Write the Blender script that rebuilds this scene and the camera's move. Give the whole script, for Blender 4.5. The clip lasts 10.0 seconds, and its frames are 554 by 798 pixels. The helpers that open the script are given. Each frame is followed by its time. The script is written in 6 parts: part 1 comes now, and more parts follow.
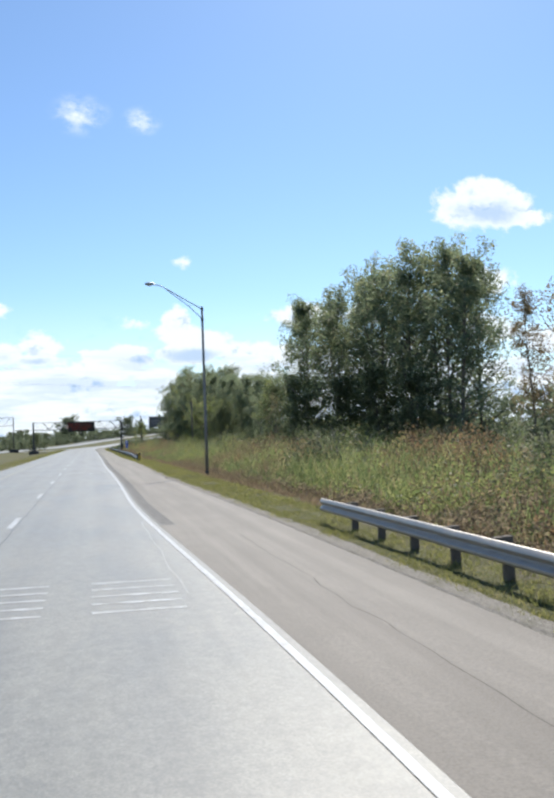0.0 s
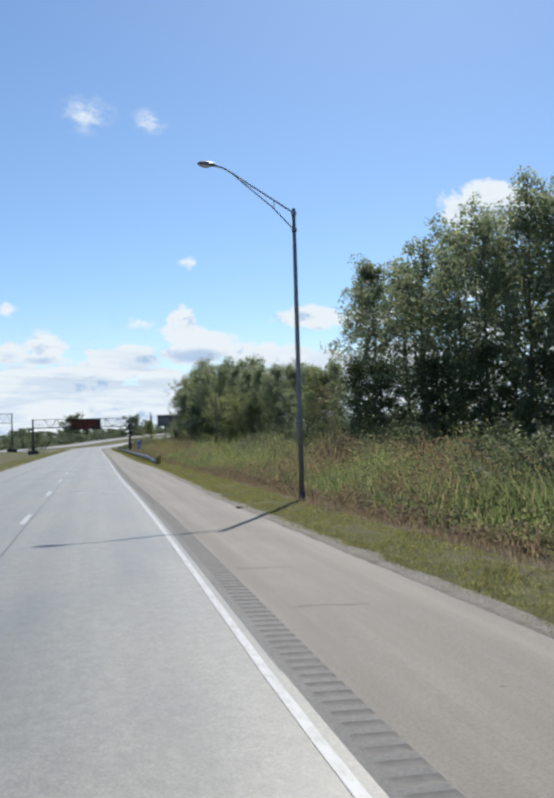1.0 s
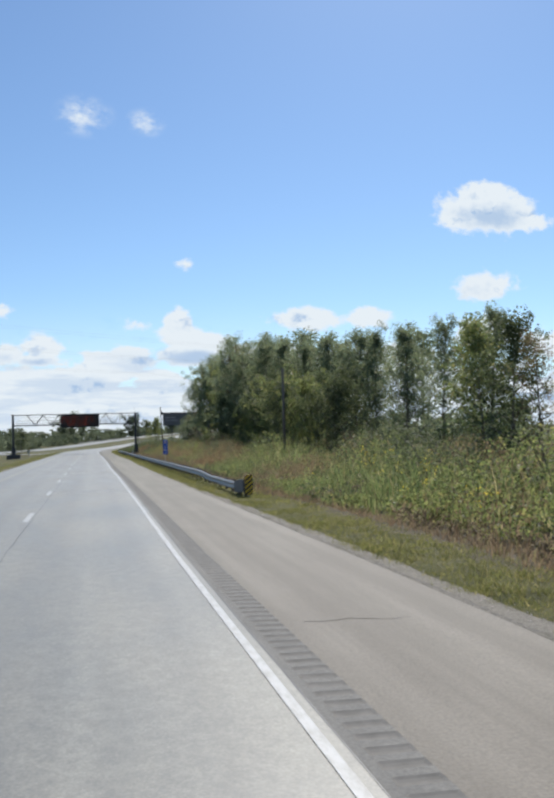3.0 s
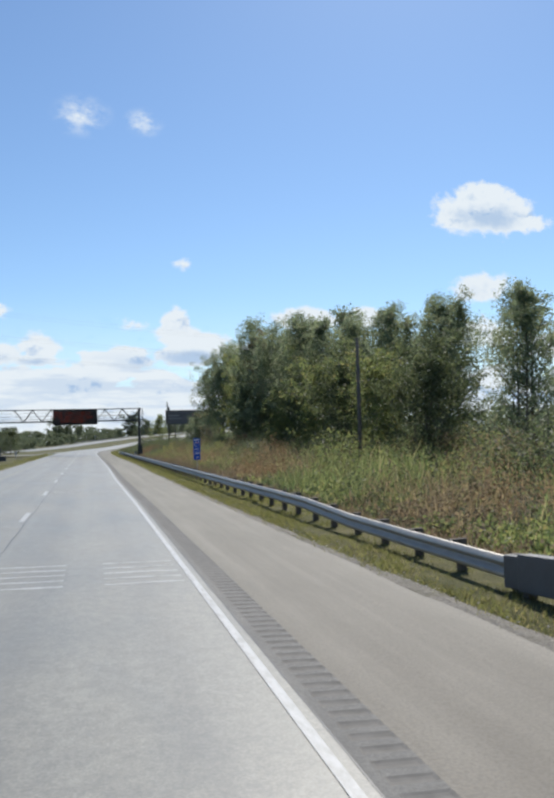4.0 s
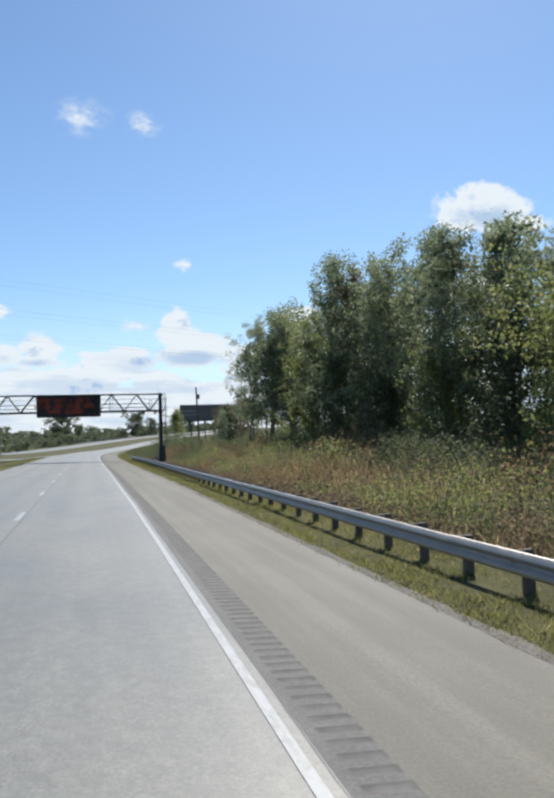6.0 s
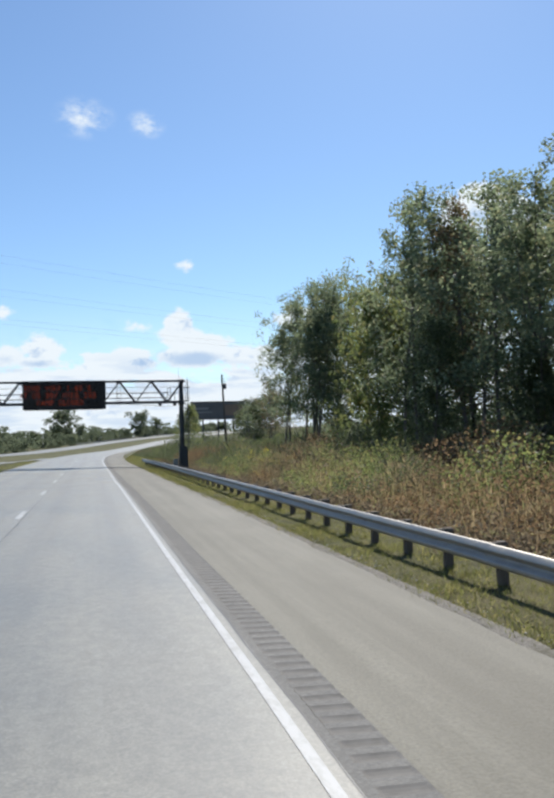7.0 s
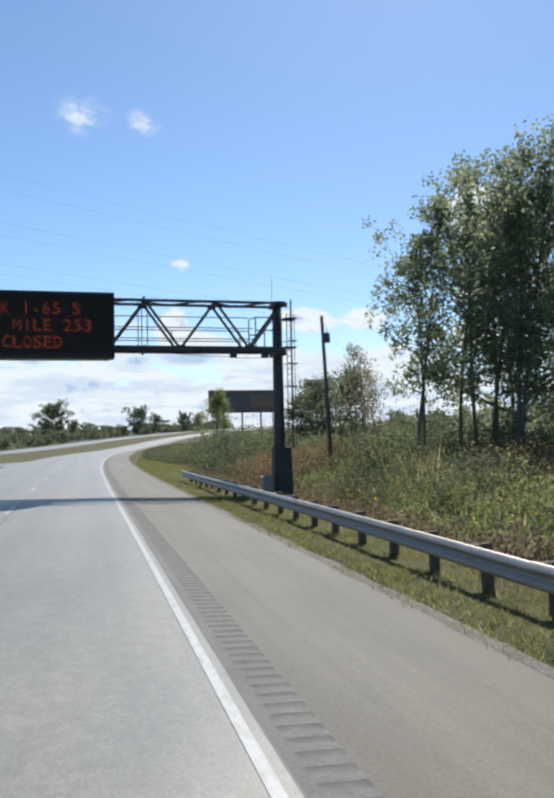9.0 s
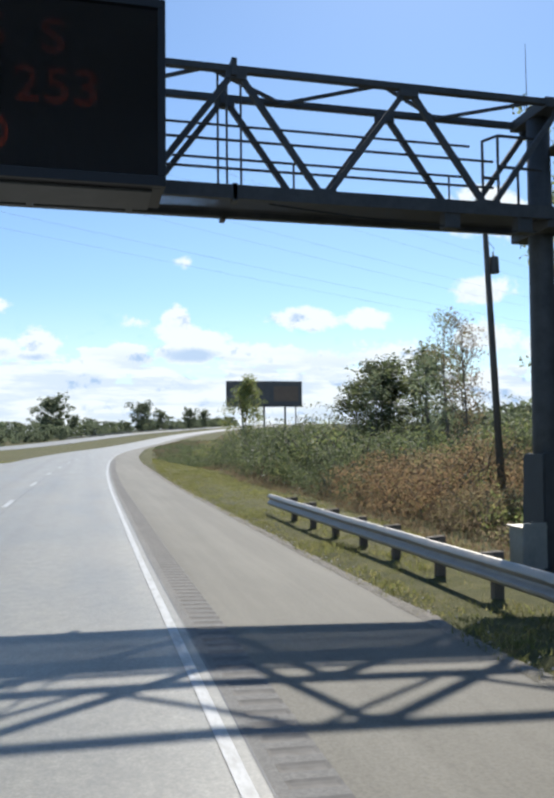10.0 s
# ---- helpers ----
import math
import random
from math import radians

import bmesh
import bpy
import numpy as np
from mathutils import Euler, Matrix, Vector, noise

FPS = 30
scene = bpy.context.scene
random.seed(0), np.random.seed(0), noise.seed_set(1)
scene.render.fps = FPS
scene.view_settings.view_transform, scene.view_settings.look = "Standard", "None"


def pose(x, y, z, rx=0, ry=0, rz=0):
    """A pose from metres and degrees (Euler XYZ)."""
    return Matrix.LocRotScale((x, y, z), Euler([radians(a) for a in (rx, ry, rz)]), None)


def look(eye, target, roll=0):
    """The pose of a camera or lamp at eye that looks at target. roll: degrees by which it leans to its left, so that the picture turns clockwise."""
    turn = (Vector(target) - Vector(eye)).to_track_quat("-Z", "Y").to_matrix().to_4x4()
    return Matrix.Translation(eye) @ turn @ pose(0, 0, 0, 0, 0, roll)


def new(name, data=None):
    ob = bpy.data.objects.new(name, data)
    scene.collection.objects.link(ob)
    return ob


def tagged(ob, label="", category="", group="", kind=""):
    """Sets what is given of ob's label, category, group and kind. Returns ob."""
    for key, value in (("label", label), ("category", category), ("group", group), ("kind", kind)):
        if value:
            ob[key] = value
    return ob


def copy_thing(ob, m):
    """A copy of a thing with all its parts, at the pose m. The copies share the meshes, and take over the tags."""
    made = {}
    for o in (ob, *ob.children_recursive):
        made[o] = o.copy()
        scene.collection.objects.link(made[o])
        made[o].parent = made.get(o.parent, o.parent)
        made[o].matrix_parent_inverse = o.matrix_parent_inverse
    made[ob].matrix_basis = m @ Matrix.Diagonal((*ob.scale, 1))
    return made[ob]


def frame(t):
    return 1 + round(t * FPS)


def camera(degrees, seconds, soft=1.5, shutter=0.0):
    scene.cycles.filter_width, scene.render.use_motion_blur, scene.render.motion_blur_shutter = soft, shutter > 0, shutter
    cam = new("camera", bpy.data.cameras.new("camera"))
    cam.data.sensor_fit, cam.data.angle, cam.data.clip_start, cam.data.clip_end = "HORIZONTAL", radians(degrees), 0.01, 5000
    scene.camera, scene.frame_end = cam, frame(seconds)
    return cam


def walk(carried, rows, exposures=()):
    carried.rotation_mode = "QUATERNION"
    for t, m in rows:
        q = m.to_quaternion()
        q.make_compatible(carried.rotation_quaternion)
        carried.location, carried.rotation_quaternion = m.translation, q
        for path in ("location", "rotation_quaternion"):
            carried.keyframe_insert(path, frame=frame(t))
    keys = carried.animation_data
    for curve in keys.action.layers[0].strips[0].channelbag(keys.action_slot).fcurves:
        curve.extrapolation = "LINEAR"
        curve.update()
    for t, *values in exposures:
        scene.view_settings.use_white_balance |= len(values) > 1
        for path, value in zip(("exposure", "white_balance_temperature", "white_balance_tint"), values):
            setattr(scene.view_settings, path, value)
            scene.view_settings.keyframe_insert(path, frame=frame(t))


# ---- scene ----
cam = camera(39.4, 10.0, soft=3.7)
PATH = [
    (0, (-1.485, 2.371, 2.389), (-1.013, 4.312, 2.484), -2.1),
    (0.5, (-1.577, 14.279, 2.386), (-1.113, 16.223, 2.481), -1.9),
    (1, (-1.656, 26.191, 2.381), (-1.196, 28.134, 2.479), -1.6),
    (1.5, (-1.715, 38.109, 2.37), (-1.254, 40.053, 2.472), -1.1),
    (2, (-1.753, 50.056, 2.364), (-1.289, 51.998, 2.467), -1.5),
    (2.5, (-1.796, 62.069, 2.352), (-1.328, 64.011, 2.454), -1.6),
    (4, (-1.763, 98.266, 2.371), (-1.287, 100.206, 2.473), -1.5),
    (4.5, (-1.702, 110.349, 2.375), (-1.225, 112.289, 2.479), -1.2),
    (5, (-1.637, 122.431, 2.372), (-1.159, 124.37, 2.475), -1.5),
    (5.5, (-1.581, 134.496, 2.359), (-1.105, 136.436, 2.462), -1.6),
    (7, (-1.455, 170.597, 2.299), (-0.987, 172.538, 2.404), -1.7),
    (7.5, (-1.429, 182.581, 2.291), (-0.958, 184.522, 2.399), -1.5),
    (8, (-1.395, 194.531, 2.285), (-0.919, 196.471, 2.394), -1.4),
    (8.5, (-1.326, 206.46, 2.286), (-0.845, 208.398, 2.393), -1.1),
    (9, (-1.239, 218.351, 2.289), (-0.757, 220.29, 2.393), -1.2),
    (9.5, (-1.169, 230.183, 2.286), (-0.689, 232.122, 2.387), -1.2),
    (10, (-1.091, 241.975, 2.274), (-0.613, 243.915, 2.374), -0.6),
]
walk(cam, [(t, look(eye, target, roll)) for t, eye, target, roll in PATH],
     exposures=[(0, 0.45), (0.3, 0.24), (0.5, 0.17), (1, 0.17), (2, 0.17), (2.5, 0.13), (5.5, 0.15), (7.5, 0.24), (9, 0.24), (10, 0.38)])


# ---------- world, sun ----------
SUN_EL, SUN_AZ = radians(46.3), radians(26.0)        # elevation; azimuth to the right of straight ahead (+y)


def color_mix(tree, blend="MIX"):
    n = tree.nodes.new("ShaderNodeMix")
    n.data_type, n.blend_type = "RGBA", blend
    return n


world = bpy.data.worlds.new("sky_world")
scene.world = world
world.use_nodes = True
wt = world.node_tree
wt.nodes.clear()


def wmath(op, a, b=None, c=None, clamp=False):
    n = wt.nodes.new("ShaderNodeMath")
    n.operation, n.use_clamp = op, clamp
    for i, v in enumerate((a, b, c)):
        if v is None:
            continue
        if isinstance(v, (int, float)):
            n.inputs[i].default_value = v
        else:
            wt.links.new(v, n.inputs[i])
    return n.outputs[0]


def wsmooth(value, lo, hi, out_lo=0.0, out_hi=1.0):
    n = wt.nodes.new("ShaderNodeMapRange")
    n.interpolation_type = "SMOOTHSTEP"
    for i, v in enumerate((value, lo, hi, out_lo, out_hi)):
        if isinstance(v, (int, float)):
            n.inputs[i].default_value = v
        else:
            wt.links.new(v, n.inputs[i])
    return n.outputs[0]


sky = wt.nodes.new("ShaderNodeTexSky")
sky.sky_type, sky.sun_disc = "NISHITA", False
sky.sun_elevation, sky.sun_rotation = SUN_EL, SUN_AZ
sky.air_density, sky.dust_density, sky.ozone_density = 1.0, 0.2, 1.5
coord = wt.nodes.new("ShaderNodeTexCoord")
xyz = wt.nodes.new("ShaderNodeSeparateXYZ")
wt.links.new(coord.outputs["Generated"], xyz.inputs[0])
ahead = wmath("MAXIMUM", wmath("ABSOLUTE", xyz.outputs[1]), 0.08)
sx, sz = wmath("DIVIDE", xyz.outputs[0], ahead), wmath("DIVIDE", xyz.outputs[2], ahead)
flat = wt.nodes.new("ShaderNodeCombineXYZ")
wt.links.new(sx, flat.inputs[0])
wt.links.new(sz, flat.inputs[1])


def wnoise(scale, detail, rough=0.55, stretch=(1, 1, 1), shift=(0, 0, 0)):
    m = wt.nodes.new("ShaderNodeMapping")
    m.inputs["Scale"].default_value, m.inputs["Location"].default_value = stretch, shift
    wt.links.new(flat.outputs[0], m.inputs[0])
    n = wt.nodes.new("ShaderNodeTexNoise")
    n.inputs["Scale"].default_value, n.inputs["Detail"].default_value, n.inputs["Roughness"].default_value = scale, detail, rough
    wt.links.new(m.outputs[0], n.inputs[0])
    return n.outputs[0]


lumps = wnoise(16, 6, 0.6)
fine = wnoise(55, 5, 0.6, (1, 1.3, 1), (3, 1, 0))
# single cumulus clouds: centre (x/y, z/y), half sizes, fullness, greyness of the underside
CLOUDS = [
    (0.565, 0.318, 0.062, 0.026, 1.15, 0.95), (0.563, 0.341, 0.038, 0.016, 1.1, 0.0), (0.615, 0.308, 0.040, 0.014, 1.0, 0.0), (0.518, 0.306, 0.034, 0.013, 1.0, 0.0),
    (0.125, 0.230, 0.010, 0.007, 0.6, 0.0), (0.055, 0.152, 0.014, 0.009, 0.42, 0.0), (-0.104, 0.166, 0.010, 0.007, 0.6, 0.0),
    (0.113, 0.152, 0.015, 0.015, 1.4, 0.25), (0.120, 0.138, 0.026, 0.012, 1.2, 0.0), (0.140, 0.126, 0.034, 0.016, 1.1, 0.0), (0.182, 0.112, 0.030, 0.013, 1.0, 0.0), (0.134, 0.112, 0.050, 0.012, 1.0, 1.15),
    (-0.056, 0.121, 0.022, 0.015, 1.0, 0.0), (-0.062, 0.105, 0.030, 0.008, 0.9, 0.8), (-0.102, 0.112, 0.022, 0.012, 0.9, 0.5), (0.060, 0.101, 0.026, 0.012, 0.85, 0.35),
    (0.284, 0.158, 0.042, 0.013, 1.1, 0.0), (0.374, 0.164, 0.026, 0.012, 1.05, 0.0), (0.235, 0.108, 0.045, 0.014, 0.95, 0.2), (0.30, 0.098, 0.05, 0.016, 0.9, 0.4),
    (0.560, 0.208, 0.036, 0.016, 0.9, 0.2), (0.555, 0.143, 0.050, 0.018, 0.9, 0.3), (0.42, 0.11, 0.06, 0.016, 0.9, 0.3), (0.70, 0.13, 0.08, 0.02, 0.9, 0.4),
    (-0.45, 0.24, 0.10, 0.04, 1.0, 0.5), (-0.9, 0.35, 0.16, 0.06, 1.0, 0.5), (1.3, 0.42, 0.16, 0.07, 1.0, 0.5), (0.95, 0.25, 0.09, 0.03, 0.9, 0.4),
]
puff, core = None, None
for cx, cz, rx, rz, amount, grey in CLOUDS:
    dx = wmath("DIVIDE", wmath("SUBTRACT", sx, cx), rx * 1.2)
    dz = wmath("DIVIDE", wmath("SUBTRACT", sz, cz), rz * 1.2)
    far = wmath("SQRT", wmath("ADD", wmath("MULTIPLY", dx, dx), wmath("MULTIPLY", dz, dz)))
    f = wmath("MULTIPLY", wmath("SUBTRACT", 1.35, far), amount)
    puff = f if puff is None else wmath("MAXIMUM", puff, f)
    if grey:
        low = wmath("ADD", dz, 0.25)
        off = wmath("SQRT", wmath("ADD", wmath("MULTIPLY", dx, dx), wmath("MULTIPLY", wmath("MULTIPLY", low, low), 1.6)))
        g = wmath("MULTIPLY", wmath("SUBTRACT", 1.08, off), grey)
        core = g if core is None else wmath("MAXIMUM", core, g)
puff = wmath("MAXIMUM", puff, -1.0)
wisp = None
for cx, cz, rx, rz in ((-0.002, 0.420, 0.027, 0.020), (0.076, 0.416, 0.018, 0.014)):
    dx = wmath("DIVIDE", wmath("SUBTRACT", sx, cx), rx)
    dz = wmath("DIVIDE", wmath("SUBTRACT", sz, cz), rz)
    f = wsmooth(wmath("SQRT", wmath("ADD", wmath("MULTIPLY", dx, dx), wmath("MULTIPLY", dz, dz))), 1.7, 0.0)
    wisp = f if wisp is None else wmath("MAXIMUM", wisp, f)
rough_edge = wmath("ADD", wmath("MULTIPLY", wmath("SUBTRACT", lumps, 0.5), 1.5), wmath("MULTIPLY", wmath("SUBTRACT", fine, 0.5), 1.3))
single = wsmooth(wmath("ADD", puff, rough_edge), 0.10, 0.62)


# the bank of clouds over the horizon: nearly closed low down, broken into heaps at its rim
def bank_at(up):
    """Density of the bank of clouds, up by some of its height."""
    return wnoise(15, 9, 0.56, (1, 2.2, 1), (1.7, 0.4 + up, 0))


bank_noise = bank_at(0.0)
edge_noise = wnoise(12, 4, 0.5, (1, 0.25, 1), (5.1, 0, 0))
rim = wmath("ADD", 0.118, wmath("MULTIPLY", wmath("SUBTRACT", edge_noise, 0.5), 0.10))
bank_field = wmath("ADD", bank_noise, wmath("MULTIPLY", wsmooth(wmath("SUBTRACT", sz, rim), -0.050, 0.022), -0.42))
bank = wmath("MULTIPLY", wsmooth(bank_field, 0.27, 0.37), wsmooth(sz, 0.18, 0.145))
relief = wmath("SUBTRACT", bank_noise, bank_at(0.022))
puff_relief = wmath("SUBTRACT", lumps, wnoise(16, 6, 0.6, (1, 1, 1), (0, 0.016, 0)))
streaks = wnoise(9, 6, 0.6, (1, 6.0, 1), (8.2, 3.3, 0))
light = wsmooth(wmath("ADD", wmath("MAXIMUM", relief, wmath("MULTIPLY", puff_relief, 0.8)), wmath("MULTIPLY", fine, 0.12)), -0.08, 0.05)
under = wsmooth(wmath("ADD", core, wmath("ADD", wmath("MULTIPLY", wmath("SUBTRACT", lumps, 0.5), 1.2), wmath("MULTIPLY", wmath("SUBTRACT", fine, 0.5), 0.9))), 0.10, 0.95)
band = wmath("MULTIPLY", wsmooth(streaks, 0.44, 0.60), wsmooth(sz, 0.125, 0.085))
shade = wmath("SUBTRACT", light, wmath("MAXIMUM", wmath("MULTIPLY", under, 0.85), wmath("MULTIPLY", band, 0.45)), clamp=True)
strands = wnoise(26, 7, 0.66, (1, 1.5, 1), (2.3, 7.1, 0))
veil = wmath("MULTIPLY", wisp, wsmooth(strands, 0.39, 0.68))
cover = wmath("MAXIMUM", wmath("MAXIMUM", single, bank), veil, clamp=True)
cover = wmath("MAXIMUM", cover, wsmooth(sz, 0.20, 0.01, 0.0, 0.45))
cover = wmath("MULTIPLY", cover, wmath("GREATER_THAN", xyz.outputs[2], -0.02))
white = color_mix(wt)
wt.links.new(shade, white.inputs[0])
white.inputs[6].default_value, white.inputs[7].default_value = (3.7, 5.1, 7.1, 1), (7.3, 7.95, 8.5, 1)
mixed = color_mix(wt)
wt.links.new(cover, mixed.inputs[0])
tint = color_mix(wt, "MULTIPLY")
tint.inputs[0].default_value = 1.0
tint.inputs[7].default_value = (0.86, 1.01, 1.14, 1)
wt.links.new(sky.outputs[0], tint.inputs[6])
wt.links.new(tint.outputs[2], mixed.inputs[6])
wt.links.new(white.outputs[2], mixed.inputs[7])
back = wt.nodes.new("ShaderNodeBackground")
back.inputs[1].default_value = 0.100
wt.links.new(mixed.outputs[2], back.inputs[0])
wout = wt.nodes.new("ShaderNodeOutputWorld")
wt.links.new(back.outputs[0], wout.inputs[0])

sun_data = bpy.data.lights.new("sun", "SUN")
sun_data.energy, sun_data.angle, sun_data.color = 5.0, radians(0.53), (1.0, 0.955, 0.88)
sun = new("sun", sun_data)
toward = Vector((math.cos(SUN_EL) * math.sin(SUN_AZ), math.cos(SUN_EL) * math.cos(SUN_AZ), math.sin(SUN_EL)))
sun.matrix_world = look((0, 0, 60), Vector((0, 0, 60)) - toward)


# ---------- materials ----------
def rgba(c):
    return (*c, 1.0)


class Mat:
    """A node material with a principled shader, built up by short calls."""

    def __init__(self, name, rough=0.8, metal=0.0, spec=0.4):
        self.m = bpy.data.materials.new(name)
        self.m.use_nodes = True
        self.t = self.m.node_tree
        self.b = self.t.nodes["Principled BSDF"]
        self.b.inputs["Roughness"].default_value = rough
        self.b.inputs["Metallic"].default_value = metal
        self.b.inputs["Specular IOR Level"].default_value = spec
        self.where = self.t.nodes.new("ShaderNodeTexCoord").outputs["Object"]

    def noise(self, scale, detail=4, rough=0.6, stretch=(1, 1, 1), shift=(0, 0, 0)):
        m = self.t.nodes.new("ShaderNodeMapping")
        m.inputs["Scale"].default_value, m.inputs["Location"].default_value = stretch, shift
        self.t.links.new(self.where, m.inputs[0])
        n = self.t.nodes.new("ShaderNodeTexNoise")
        n.inputs["Scale"].default_value, n.inputs["Detail"].default_value, n.inputs["Roughness"].default_value = scale, detail, rough
        self.t.links.new(m.outputs[0], n.inputs[0])
        return n.outputs[0]

    def ramp(self, fac, stops):
        r = self.t.nodes.new("ShaderNodeValToRGB")
        while len(r.color_ramp.elements) < len(stops):
            r.color_ramp.elements.new(0.5)
        for e, (p, c) in zip(r.color_ramp.elements, stops):
            e.position, e.color = p, rgba(c)
        self.t.links.new(fac, r.inputs[0])
        return r.outputs[0]

    def mix(self, fac, a, b, blend="MIX"):
        n = self.t.nodes.new("ShaderNodeMix")
        n.data_type, n.blend_type = "RGBA", blend
        for i, v in ((0, fac), (6, a), (7, b)):
            if isinstance(v, tuple):
                n.inputs[i].default_value = rgba(v)
            elif isinstance(v, (int, float)):
                n.inputs[i].default_value = v
            else:
                self.t.links.new(v, n.inputs[i])
        return n.outputs[2]

    def range(self, fac, lo, hi, a=0.0, b=1.0):
        n = self.t.nodes.new("ShaderNodeMapRange")
        for i, v in enumerate((fac, lo, hi, a, b)):
            if isinstance(v, (int, float)):
                n.inputs[i].default_value = v
            else:
                self.t.links.new(v, n.inputs[i])
        return n.outputs[0]

    def island(self):
        return self.t.nodes.new("ShaderNodeNewGeometry").outputs["Random Per Island"]

    def object_random(self):
        return self.t.nodes.new("ShaderNodeObjectInfo").outputs["Random"]

    def color(self, c):
        if isinstance(c, tuple):
            self.b.inputs["Base Color"].default_value = rgba(c)
        else:
            self.t.links.new(c, self.b.inputs["Base Color"])
        return self

    def roughness(self, fac):
        self.t.links.new(fac, self.b.inputs["Roughness"])
        return self

    def bump(self, fac, strength=0.3, distance=0.02):
        n = self.t.nodes.new("ShaderNodeBump")
        n.inputs["Strength"].default_value, n.inputs["Distance"].default_value = strength, distance
        self.t.links.new(fac, n.inputs["Height"])
        self.t.links.new(n.outputs[0], self.b.inputs["Normal"])
        return self

    def leafy(self, c, amount=0.62):
        """Light that shines through thin leaves, beside the surface."""
        tr = self.t.nodes.new("ShaderNodeBsdfTranslucent")
        self.t.links.new(self.mix(1.0, c, (2.0, 2.0, 1.7), "MULTIPLY"), tr.inputs[0])
        self.t.links.new(c, self.b.inputs["Base Color"])
        mixer = self.t.nodes.new("ShaderNodeMixShader")
        mixer.inputs[0].default_value = amount
        out = self.t.nodes["Material Output"]
        self.t.links.new(self.b.outputs[0], mixer.inputs[1])
        self.t.links.new(tr.outputs[0], mixer.inputs[2])
        self.t.links.new(mixer.outputs[0], out.inputs[0])
        return self


def leaf_material(name, dark, mid, light, odd=None, rough=0.72, spec=0.2, thin=0.62):
    m = Mat(name, rough, 0, spec)
    stops = [(0.0, dark), (0.45, mid), (0.9, light)]
    if odd:
        stops = [(0.0, dark), (0.42, mid), (0.82, light), (0.97, odd)]
    c = m.ramp(m.island(), stops)
    patch = m.range(m.noise(0.35, 3), 0.3, 0.7, 0.72, 1.15)
    c2 = m.mix(1.0, c, m.ramp(patch, [(0.0, (0, 0, 0)), (1.0, (1, 1, 1))]), "MULTIPLY")
    return m.leafy(m.mix(0.55, c, c2), thin).m


def concrete_material():
    """Worn pale pavement with wheel paths along the lanes, blotches and fine aggregate."""
    m = Mat("worn_pavement", 0.5, 0, 0.52)
    grain = m.noise(38, 3, 0.7)
    blotch = m.noise(0.55, 5, 0.6, (1, 0.35, 1))
    streak = m.noise(2.2, 4, 0.6, (1, 0.012, 1))
    cross = m.noise(0.9, 3, 0.6, (0.05, 1.6, 1), (4, 0, 0))
    c = m.ramp(blotch, [(0.3, (0.219, 0.211, 0.177)), (0.7, (0.271, 0.262, 0.222))])
    c = m.mix(m.range(streak, 0.35, 0.65, 0.0, 0.55), c, (0.305, 0.295, 0.251))
    c = m.mix(m.range(cross, 0.58, 0.72, 0.0, 0.25), c, (0.274, 0.264, 0.232))
    mott = m.noise(5, 4, 0.65, (1, 0.8, 1), (6, 0, 0))
    c = m.mix(m.range(mott, 0.40, 0.60, 0.26, 0.0), c, (0.0914, 0.0914, 0.0887))
    coarse = m.noise(19, 3, 0.6, (1, 0.8, 1), (1, 5, 0))
    c = m.mix(m.range(coarse, 0.42, 0.60, 0.20, 0.0), c, (0.0804, 0.0804, 0.0789))
    split = m.t.nodes.new("ShaderNodeSeparateXYZ")
    m.t.links.new(m.where, split.inputs[0])
    tracks = m.ramp(m.range(split.outputs[0], -8.0, 0.0), [(0.06, (0, 0, 0)), (0.13, (1, 1, 1)), (0.19, (0, 0, 0)), (0.31, (0, 0, 0)), (0.38, (1, 1, 1)), (0.45, (0, 0, 0)), (0.58, (0, 0, 0)), (0.66, (1, 1, 1)), (0.74, (0, 0, 0)), (0.81, (0, 0, 0)), (0.89, (1, 1, 1)), (0.96, (0, 0, 0))])
    c = m.mix(m.mix(1.0, tracks, (0.28, 0.28, 0.28), "MULTIPLY"), c, (0.13, 0.128, 0.12))
    c = m.mix(m.range(grain, 0.40, 0.62, 0.34, 0.0), c, (0.0585, 0.0585, 0.0599))
    return m.color(c).roughness(m.range(blotch, 0.3, 0.7, 0.43, 0.56)).bump(grain, 0.3, 0.005).m


